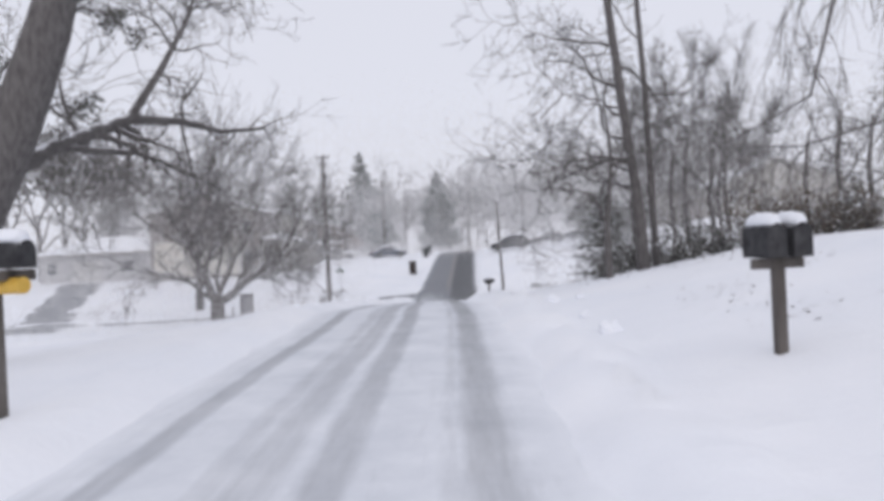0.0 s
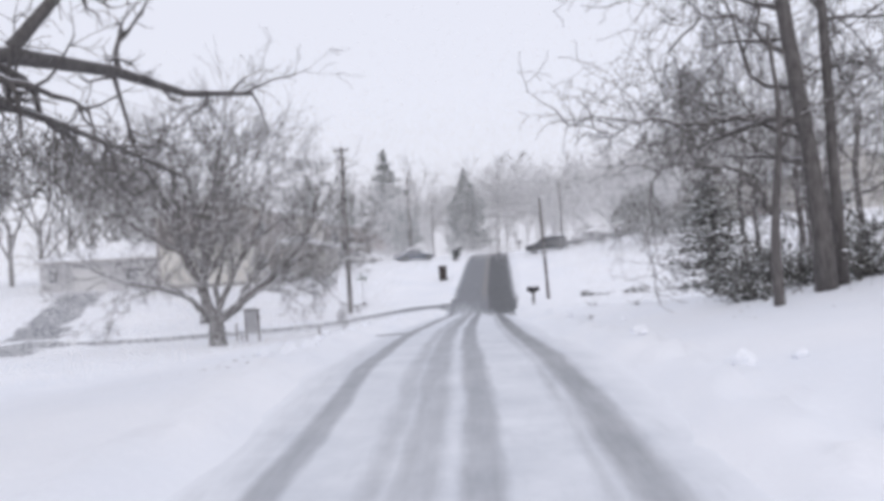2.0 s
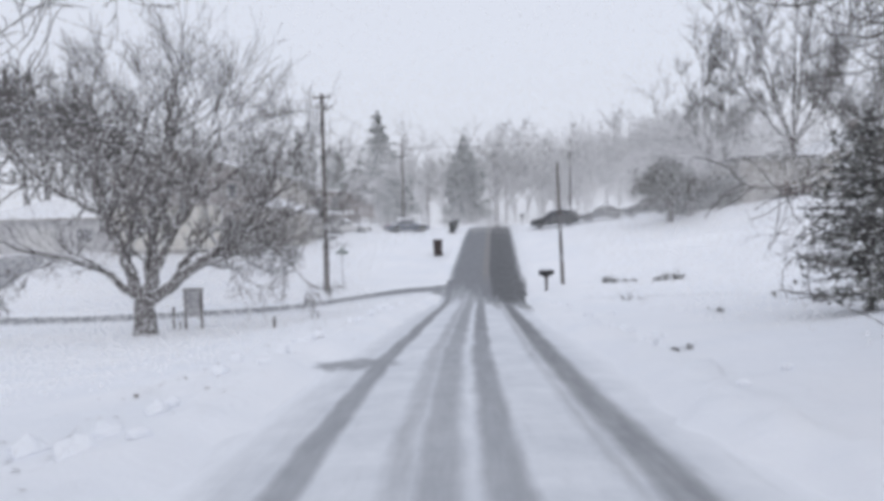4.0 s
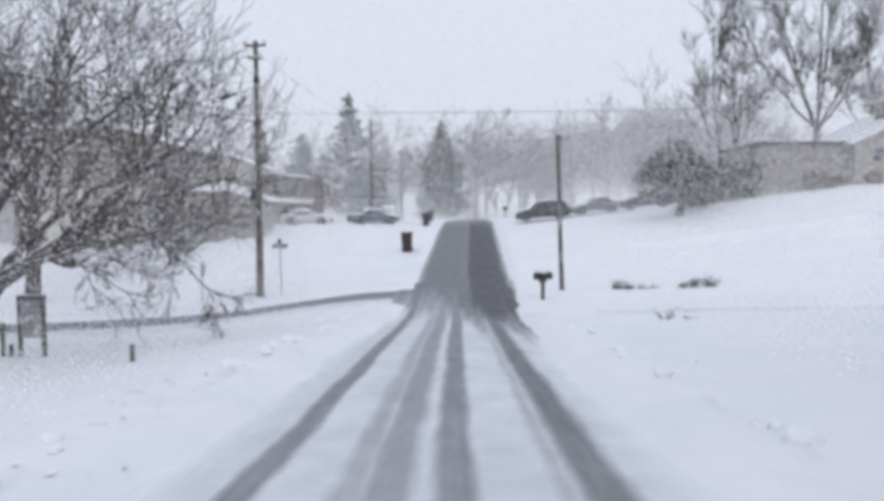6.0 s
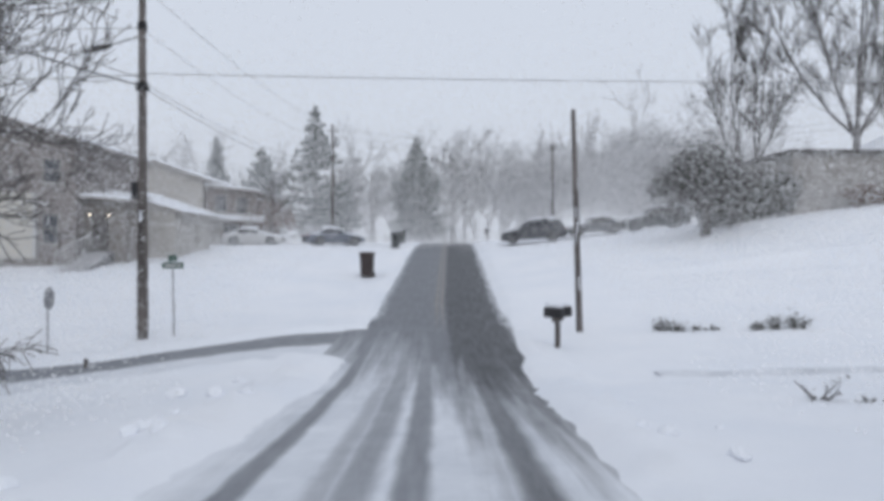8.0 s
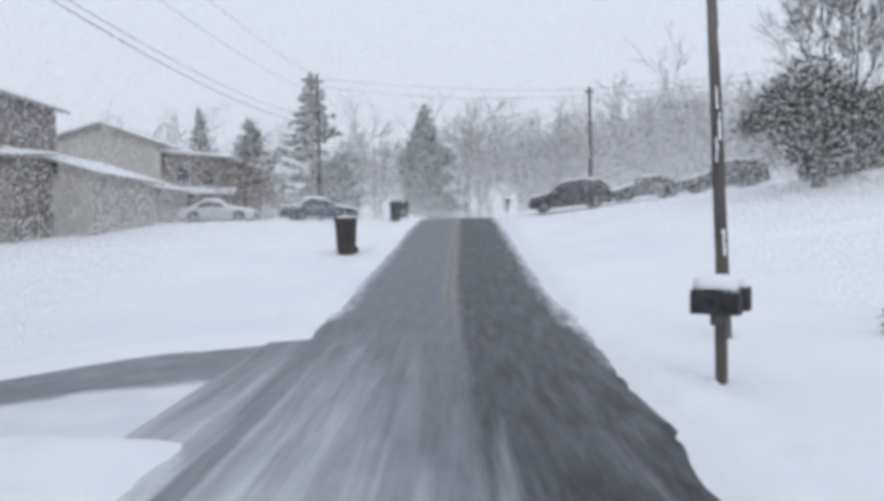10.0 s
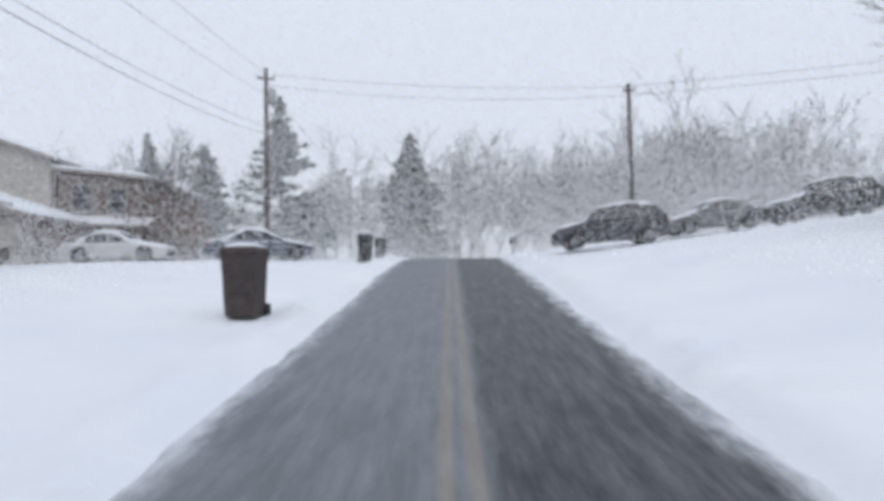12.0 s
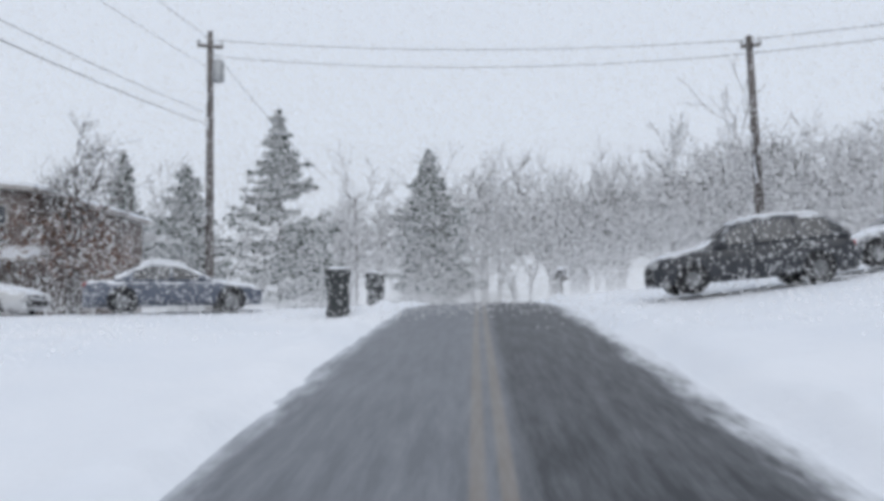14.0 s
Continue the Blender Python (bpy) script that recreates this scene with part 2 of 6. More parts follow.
# wheel tracks: metres from the road's middle, half width, softness, how far melted
TRACKS = ((-2.45, 0.40, 0.38, 0.13), (-2.03, 0.15, 0.07, 0.85), (-1.22, 0.13, 0.10, 0.48), (-0.92, 0.19, 0.10, 0.68), (-0.40, 0.17, 0.08, 0.82), (0.46, 0.08, 0.08, 0.32), (0.76, 0.20, 0.12, 0.80))
M_SNOW, M_ROAD, M_LANE, M_FLAKE = snow_material(), road_material(), lane_material(), flake_material()
M_BARK = plain("bark", (0.078, 0.072, 0.072), (0.165, 0.155, 0.153), 14, 0.95, bump=0.5, stretch=(1, 1, 0.3), snow=0.34, patchy=0.8)
M_TWIG = plain("twig", (0.088, 0.083, 0.082), (0.175, 0.167, 0.164), 6, 0.95, snow=0.10)
M_PINE = plain("pine_needles", (0.045, 0.065, 0.058), (0.10, 0.125, 0.115), 1.2, 0.95, snow=0.18)
M_BRUSH = plain("brush_leaves", (0.10, 0.104, 0.098), (0.18, 0.176, 0.165), 2.0, 0.95, snow=0.34, patchy=0.9)
M_GARDEN = plain("garden_leaves", (0.06, 0.062, 0.058), (0.12, 0.118, 0.11), 2.0, 0.95, snow=0.18, patchy=1.0)
# Hemlock needles greyed: snow haze is put into the colour, besides lying snow.
M_GREYGREEN = plain("hazed_needles", (0.115, 0.12, 0.115), (0.21, 0.21, 0.20), 2.0, 0.95, snow=0.40, patchy=0.9)
M_OLIVE = plain("withered_leaves", (0.12, 0.102, 0.085), (0.20, 0.172, 0.145), 2.0, 0.95, snow=0.35)
M_DEAD = plain("dead_leaves", (0.14, 0.085, 0.065), (0.24, 0.16, 0.13), 2.0, 0.95, snow=0.3)
M_POLE = plain("pole_wood", (0.065, 0.058, 0.056), (0.20, 0.18, 0.17), 3, 0.9, bump=0.3, stretch=(1, 1, 0.12))
M_WIRE = plain("wire_black", (0.03, 0.03, 0.033), (0.07, 0.07, 0.075), 3, 0.7, snow=0.4)
M_METAL = plain("galvanised_metal", (0.30, 0.31, 0.32), (0.45, 0.46, 0.47), 8, 0.5, 0.5)
M_BIN = plain("bin_plastic", (0.042, 0.034, 0.033), (0.078, 0.064, 0.061), 5, 0.6, snow=0.0)
M_BIN_DARK = plain("bin_dark_plastic", (0.035, 0.04, 0.042), (0.065, 0.07, 0.072), 5, 0.6)
M_BLACK = plain("black_rubber", (0.015, 0.015, 0.016), (0.04, 0.04, 0.042), 10, 0.8)
M_BOX = plain("mailbox_dark_metal", (0.025, 0.025, 0.028), (0.07, 0.07, 0.074), 7, 0.75, 0.0, 0.2, snow=0.26)
M_YELLOW = plain("yellow_plastic", (0.55, 0.33, 0.05), (0.72, 0.46, 0.10), 4, 0.5)
M_POST = plain("weathered_post", (0.07, 0.062, 0.058), (0.16, 0.145, 0.135), 6, 0.9, bump=0.3, stretch=(1, 1, 0.15))
M_SIDING = plain("beige_siding", (0.35, 0.335, 0.31), (0.44, 0.42, 0.39), 2.0, 0.75)
M_TAN = plain("tan_siding", (0.33, 0.315, 0.29), (0.42, 0.40, 0.37), 2.0, 0.75)
M_GREYWALL = plain("grey_siding", (0.36, 0.36, 0.37), (0.46, 0.46, 0.47), 2.0, 0.75)
M_BROWNWALL = plain("brown_siding", (0.17, 0.155, 0.145), (0.24, 0.22, 0.205), 2.0, 0.8)
M_BRICK = plain("brown_brick", (0.13, 0.108, 0.10), (0.22, 0.185, 0.172), 9.0, 0.9, bump=0.4)
# Brown brick greyed and lightened: haze before the near house, put into the colour.
M_PALEBRICK = plain("hazed_brick", (0.19, 0.172, 0.165), (0.29, 0.265, 0.255), 9.0, 0.9, bump=0.3)
M_CREAM = plain("cream_siding", (0.50, 0.48, 0.43), (0.58, 0.56, 0.51), 2.0, 0.75)
M_WING = plain("greybrown_siding", (0.25, 0.24, 0.228), (0.33, 0.318, 0.30), 2.0, 0.75)
M_TRIM = plain("white_trim", (0.46, 0.46, 0.46), (0.56, 0.56, 0.55), 3, 0.6)
M_DARKTRIM = plain("dark_trim", (0.06, 0.055, 0.055), (0.13, 0.12, 0.115), 3, 0.7)
M_FASCIA = plain("roof_edge", (0.28, 0.26, 0.25), (0.40, 0.38, 0.36), 3, 0.7)
M_GLASS = glass_material("window_glass", (0.05, 0.055, 0.065))
M_CARGLASS = glass_material("car_glass", (0.03, 0.033, 0.04))
M_GREEN = plain("sign_green", (0.045, 0.10, 0.075), (0.065, 0.135, 0.10), 4, 0.5)
M_SIGNBACK = plain("sign_back", (0.22, 0.22, 0.23), (0.34, 0.34, 0.35), 4, 0.5, 0.4)
M_NOTICE = plain("notice_board_panel", (0.25, 0.25, 0.26), (0.36, 0.36, 0.37), 3, 0.8, snow=0.2)
M_RIM = plain("alloy_rim", (0.14, 0.145, 0.15), (0.22, 0.225, 0.23), 5, 0.45, 0.5)
M_LAMP = plain("lens_plastic", (0.55, 0.55, 0.56), (0.70, 0.70, 0.71), 5, 0.2)
M_RED = plain("red_lens", (0.25, 0.02, 0.02), (0.40, 0.04, 0.035), 5, 0.3)


def glow_material():
    m = bpy.data.materials.new("porch_bulb")
    m.use_nodes = True
    b = m.node_tree.nodes["Principled BSDF"]
    b.inputs["Base Color"].default_value = (0.9, 0.8, 0.65, 1)
    b.inputs["Emission Color"].default_value, b.inputs["Emission Strength"].default_value = (1.0, 0.86, 0.68, 1), 3.0
    return m


M_BULB = glow_material()


def paint(name, c, snow=0.34):
    return plain(name, c, tuple(min(1, v * 1.25 + 0.01) for v in c), 3.0, 0.35, 0.1, 0.5, snow=snow)


# ---- mesh helpers ----
class Shape:
    """Gathers vertices and faces for one mesh."""

    def __init__(self):
        self.v, self.f, self.n = [], [], 0

    def add(self, verts, faces):
        self.f += [tuple(i + self.n for i in q) for q in faces]
        self.v += [tuple(p) for p in verts]
        self.n += len(verts)
        return self

    def box(self, lo, hi, bevel=0.0, m=None):
        (x0, y0, z0), (x1, y1, z1) = lo, hi
        if not bevel:
            vs = [(x, y, z) for z in (z0, z1) for y in (y0, y1) for x in (x0, x1)]
            fs = [(0, 2, 3, 1), (4, 5, 7, 6), (0, 1, 5, 4), (2, 6, 7, 3), (0, 4, 6, 2), (1, 3, 7, 5)]
        else:
            bm = bmesh.new()
            bmesh.ops.create_cube(bm, size=1, matrix=Matrix.LocRotScale(((x0 + x1) / 2, (y0 + y1) / 2, (z0 + z1) / 2), None, (x1 - x0, y1 - y0, z1 - z0)))
            bmesh.ops.bevel(bm, geom=bm.edges[:], offset=bevel, segments=2, affect="EDGES", profile=0.5)
            bm.verts.index_update()
            vs, fs = [tuple(v.co) for v in bm.verts], [[v.index for v in f.verts] for f in bm.faces]
            bm.free()
        if m is not None:
            vs = [m @ Vector(p) for p in vs]
        return self.add(vs, fs)

    def tube(self, points, radii, sides=6, caps=True):
        pts = [Vector(p) for p in points]
        vs, fs, ref = [], [], None
        for k, p in enumerate(pts):
            d = (pts[min(k + 1, len(pts) - 1)] - pts[max(k - 1, 0)]).normalized()
            if ref is None:
                ref = Vector((1, 0, 0)) if abs(d.x) < 0.8 else Vector((0, 1, 0))
            a = (ref - d * ref.dot(d))
            a = a.normalized() if a.length > 1e-4 else d.orthogonal().normalized()
            ref, b = a, d.cross(a)
            r = radii[k] if hasattr(radii, "__len__") else radii
            for s in range(sides):
                w = 2 * math.pi * s / sides
                vs.append(p + a * (r * math.cos(w)) + b * (r * math.sin(w)))
        for k in range(len(pts) - 1):
            for s in range(sides):
                i, j = k * sides + s, k * sides + (s + 1) % sides
                fs.append((i, j, j + sides, i + sides))
        if caps:
            fs.append(tuple(range(sides - 1, -1, -1)))
            fs.append(tuple(range((len(pts) - 1) * sides, len(pts) * sides)))
        return self.add(vs, fs)

    def loft(self, rings, caps=True):
        n = len(rings[0])
        vs = [p for r in rings for p in r]
        fs = [(k * n + s, k * n + (s + 1) % n, (k + 1) * n + (s + 1) % n, (k + 1) * n + s) for k in range(len(rings) - 1) for s in range(n)]
        if caps:
            fs += [tuple(range(n - 1, -1, -1)), tuple(range((len(rings) - 1) * n, len(rings) * n))]
        return self.add(vs, fs)

    def mesh(self, name, mat, flat=True):
        me = bpy.data.meshes.new(name)
        me.from_pydata(self.v, [], self.f)
        me.materials.append(mat)
        if not flat:
            me.shade_smooth()
        me.update()
        return me


def part(name, shape, mat, parent, label="", smooth_=False, kind=""):
    ob = new(name, shape.mesh(name, mat, not smooth_))
    ob.parent = parent
    return tagged(ob, label, kind=kind)


def thing(name, label, category, place=(0, 0, 0), turn=0, group=""):
    ob = new(name)
    ob.matrix_basis = pose(*place, 0, 0, turn)
    ob.empty_display_size = 0.3
    return tagged(ob, label, category, group)

# ---- ground, road and side road ----
def side_mid(x):
    """The middle of the side road that leaves to the left."""
    return np.interp(x, [-60, -20, -14, -8, -4, 0.5], [50.5, 52.0, 53.6, 56.0, 57.4, 58.6])


def covered(x, y):
    """1 where the snow lies beside the roads, 0 on the roadway, with a ragged edge."""
    c = road_x(y)
    calm = 1 - 0.62 * float(smooth(50, 60, y))
    wave = calm * (0.22 * noise.noise((x * 0.35, y * 0.35, 3.1)) + 0.10 * noise.noise((x * 1.7, y * 1.7, 7.7)))
    half_l, half_r = np.interp(y, [0, 18, 44, 51], [2.25, 2.65, 2.65, 2.25]) + wave, np.interp(y, [0, 40, 52, 62, 75, 95], [1.30, 1.32, 1.60, 2.22, 2.35, 2.6]) + wave
    d = max(x - c - half_r, c - half_l - x)
    if x < 1 and 44 < y < 66:
        half = 2.05 + 0.7 * smooth(-6, -1.5, x)
        d = min(d, abs(y - side_mid(x)) - half - wave)
    d = min(d, (math.hypot((x + 2.0) / 0.7, (y - 29.75) / 0.8) - 1) * 0.7 + 0.5 * noise.noise((x * 2.2, y * 2.2, 17)) + 0.25 * noise.noise((x * 5, y * 5, 3)))
    return float(smooth(0.0, 0.55, d)), d


FOOTPRINTS = [(-3.62 + 0.13 * (1 if k % 2 else -1) + 0.05 * math.sin(k * 2.3), 32.6 + 0.52 * k) for k in range(13)] + [(-4.1 - 0.25 * k, 27.2 + 0.45 * k) for k in range(5)]


def dents(x, y):
    """Hollows trodden into the snow of the left verge."""
    if not (-6.0 < x < -2.7 and 26 < y < 40):
        return 0.0
    return sum(0.17 * math.exp(-(((x - a) / 0.17) ** 2 + ((y - b) / 0.22) ** 2)) for a, b in FOOTPRINTS if abs(x - a) < 0.6 and abs(y - b) < 0.7)


def snow_top(x, y):
    k, d = covered(x, y)
    z = float(land(x, y))
    near = math.exp(-abs(y - 40) / 200)
    lump = 0.09 * noise.noise((x * 0.20, y * 0.20, 0)) + 0.04 * noise.noise((x * 0.5, y * 0.5, 11)) + 0.025 * noise.noise((x * 0.9, y * 0.9, 5))
    ridge = (0.08 + 0.08 * noise.noise((x * 1.3, y * 0.9, 9))) * math.exp(-((d - 0.75) / 0.45) ** 2) if d > 0 else 0
    clod = max(0, noise.noise((x * 2.6, y * 2.6, 21)) - 0.15) * 0.34 * math.exp(-((d - 0.95) / 0.7) ** 2) if d > 0 else 0
    rut = 0.10 * math.exp(-((y - 52.9 + 0.06 * (x - 5)) / 0.45) ** 2) * float(smooth(3.6, 5.5, x)) if 50 < y < 56 and x > 3.6 else 0
    return z - 0.09 + k * (0.15 + lump * near) + ridge + clod - rut - dents(x, y)


def axis_steps(marks):
    out = []
    for a, b, s in marks:
        n = max(1, round((b - a) / s))
        out += [a + (b - a) * i / n for i in range(n)]
    return out + [marks[-1][1]]


xs = axis_steps([(-900, -200, 100), (-200, -60, 20), (-60, -26, 3), (-26, -8, 0.7), (-8, -4, 0.3), (-4, 5, 0.16), (5, 10, 0.35), (10, 30, 0.9), (30, 60, 4), (60, 200, 20), (200, 900, 100)])
ys = axis_steps([(-600, -60, 60), (-60, -6, 6), (-6, 2, 1.0), (2, 46, 0.27), (46, 64, 0.24), (64, 96, 0.3), (96, 130, 1.2), (130, 230, 8), (230, 1000, 70)])
g = Shape()
g.v = [(x, y, snow_top(x, y)) for y in ys for x in xs]
g.f = [(j * len(xs) + i, j * len(xs) + i + 1, (j + 1) * len(xs) + i + 1, (j + 1) * len(xs) + i) for j in range(len(ys) - 1) for i in range(len(xs) - 1)]
tagged(new("ground", g.mesh("ground", M_SNOW, False)), "smooth fresh white snow lying on lawns and verges", "ground", kind="structure")


def strip(name, rows, across, mat, label):
    """A road sheet from rows of (point for each step across, distance along)."""
    s, uv = Shape(), []
    for line, far in rows:
        s.v += line
        uv += [(a, far) for a in across]
    n = len(across)
    s.f = [(j * n + i, j * n + i + 1, (j + 1) * n + i + 1, (j + 1) * n + i) for j in range(len(rows) - 1) for i in range(n - 1)]
    me = s.mesh(name, mat, False)
    layer = me.uv_layers.new(name="UVMap")
    for loop in me.loops:
        layer.data[loop.index].uv = uv[loop.vertex_index]
    return tagged(new(name, me), label, "road", kind="structure")


across = [-3.7 + 7.0 * i / 44 for i in range(45)]
rows = []
for y in axis_steps([(-60, 0, 5), (0, 100, 0.5), (100, 200, 4)]):
    c, z = float(road_x(y)), float(road_z(y))
    edge = float(np.interp(y, [44, 50], [-3.7, -3.1]))
    rows.append(([(c + max(a, edge), y, z - 0.02 * abs(a) ** 1.2 * 0.5 - 0.01 + 0.004 * noise.noise((a * 1.4, y * 0.25, 2))) for a in across], y))
strip("road", rows, across, M_ROAD, "wet grey asphalt road with wheel tracks in packed snow")
lane_across = [-3.0 + 6.0 * i / 16 for i in range(17)]
rows = []
for x in axis_steps([(-60, -20, 2), (-20, -1.0, 0.4)]):
    c = float(side_mid(x))
    rows.append(([(x, c + a, float(land(x, c + a)) - 0.020 - 0.05 * float(smooth(-4.6, -2.8, x))) for a in lane_across], -x))
strip("side_road", rows, [a - 0.25 for a in lane_across], M_LANE, "snow covered side road with a wet dark strip")

# driveway to the bungalow beyond the side road
rows = []
for k in range(41):
    y = 45.0 + 31.0 * k / 40
    c = float(np.interp(y, [44, 52, 58, 66, 76], [-24.6, -27.9, -30.8, -34.3, -37.5]))
    half = 2.4 + 0.4 * noise.noise((0, y * 0.5, 8))
    rows.append(([(c + half * a, y, snow_top(c + half * a, y) + 0.02 - 0.03 * (abs(a) == 1)) for a in (-1, -0.5, 0, 0.5, 1)], y))
strip("driveway", rows, (0.2, 1.1, 1.4, 1.1, 0.2), M_LANE, "wet dark driveway swept clear of snow")

# the buried edge of a drive that shows as a grey line across the right-hand lawn
rows = []
for k in range(61):
    x = 5.2 + 19.0 * k / 60
    c = 52.9 - 0.06 * (x - 5) + 0.06 * noise.noise((x * 0.8, 0, 6))
    rows.append(([(x, c + a, snow_top(x, c + a) + 0.012 - 0.02 * (abs(a) > 0.5)) for a in (-0.75, -0.3, 0.3, 0.75)], x))
strip("drive_edge", rows, (-1.2, -0.42, -0.42, -1.2), M_LANE, "grey slushy edge of a snowed-in drive on the lawn")

# ---- trees ----
def wander(rng, p, d, length, bends, crook, lift):
    """A crooked line of points from p along d."""
    pts, d = [Vector(p)], Vector(d).normalized()
    for _ in range(bends):
        d = (d + Vector((rng.gauss(0, crook), rng.gauss(0, crook), rng.gauss(0, crook) + lift))).normalized()
        pts.append(pts[-1] + d * (length / bends))
    return pts


def along(pts, u):
    k = min(int(u * (len(pts) - 1)), len(pts) - 2)
    w = u * (len(pts) - 1) - k
    return pts[k].lerp(pts[k + 1], w), (pts[k + 1] - pts[k]).normalized()


def aside(rng, d, angle):
    """A way that leaves d by an angle, to any side."""
    o = d.orthogonal().normalized()
    o.rotate(Matrix.Rotation(rng.uniform(0, 2 * math.pi), 3, d))
    return (d * math.cos(angle) + o * math.sin(angle)).normalized()


def branch(rng, wood, twigs, p, d, length, r, depth, style):
    """One limb with its boughs; thin ends go into twigs."""
    pts = wander(rng, p, d, length, 6 if depth > 1 else style.get("bends", 4), style["crook"], style["lift"])
    n = len(pts) - 1
    thin = r < style["thin"]
    shape = twigs if thin else wood
    shape.tube(pts, [max(r * (1 - 0.75 * k / n), style["least"]) for k in range(n + 1)], 3 if thin else (7 if r > 0.08 else 5), caps=False)
    if depth == 0:
        return
    for k in range(style["forks"][depth - 1]):
        u = rng.uniform(0.25, 1.0) if k else 0.98
        q, e = along(pts, u)
        branch(rng, wood, twigs, q, aside(rng, e, radians(rng.uniform(*style["angle"]))), length * rng.uniform(*style["shrink"]), max(r * (1 - 0.7 * u) * style.get("keep", 0.75), style["least"]), depth - 1, style)


BARE = dict(crook=0.16, lift=0.03, thin=0.022, least=0.006, forks=(5, 5, 4), angle=(22, 60), shrink=(0.42, 0.72))


def bare_tree(name, label, place, seed, trunk, limbs, style, group="", mat=None):
    """trunk: points and radii; limbs: (how far up, way, length, radius, depth)."""
    rng = random.Random(seed)
    ob = thing(name, label, "tree", place, group=group)
    pts = [Vector(p) for p in trunk[0]]
    t = Shape()
    t.tube(pts, trunk[1], 10)
    part("trunk", t, mat or M_BARK, ob, smooth_=True)
    twigs = Shape()
    for u, way, length, r, depth in limbs:
        q, _ = along(pts, u)
        wood = Shape()
        branch(rng, wood, twigs, q, Vector(way), length, r, depth, style)
        part("limb", wood, mat or M_BARK, ob, smooth_=True)
    part("crown", twigs, M_TWIG, ob, kind="stuff")
    return ob


def at_ground(x, y, sink=0.05):
    return (x, y, snow_top(x, y) - sink)


def bend(points, steps=4):
    """A smooth line through the given points."""
    p = [Vector(q) for q in points]
    p = [p[0] * 2 - p[1]] + p + [p[-1] * 2 - p[-2]]
    out = []
    for k in range(1, len(p) - 2):
        a, b, c, d = p[k - 1:k + 3]
        for j in range(steps):
            t = j / steps
            out.append(0.5 * (2 * b + (c - a) * t + (2 * a - 5 * b + 4 * c - d) * t * t + (3 * b - a - 3 * c + d) * t ** 3))
    return out + [p[-2]]


def limb(ob, rng, twigs, points, r, shoots, reach, style, end=0.2, label="", spread=(25, 70), stout=0.5):
    """A bowed limb through points with its shoots."""
    wood, line = Shape(), bend(points)
    line = [q + Vector((rng.gauss(0, 0.05), rng.gauss(0, 0.05), rng.gauss(0, 0.04))) if 0 < k < len(line) - 1 else q for k, q in enumerate(line)]
    n = len(line) - 1
    wood.tube(line, [max(r * (1 - (1 - end) * k / n), 0.014) for k in range(n + 1)], 8, caps=False)
    for k in range(shoots):
        u = 1.0 if k == 0 else rng.uniform(0.22, 1.0)
        q, e = along(line, u)
        way = aside(rng, e, radians(rng.uniform(*spread)))
        branch(rng, wood, twigs, q, way, reach * rng.uniform(0.55, 1.25), max(r * (1 - (1 - end) * u) * stout, 0.02), 2, style)
    part("limb", wood, M_BARK, ob, label, True)


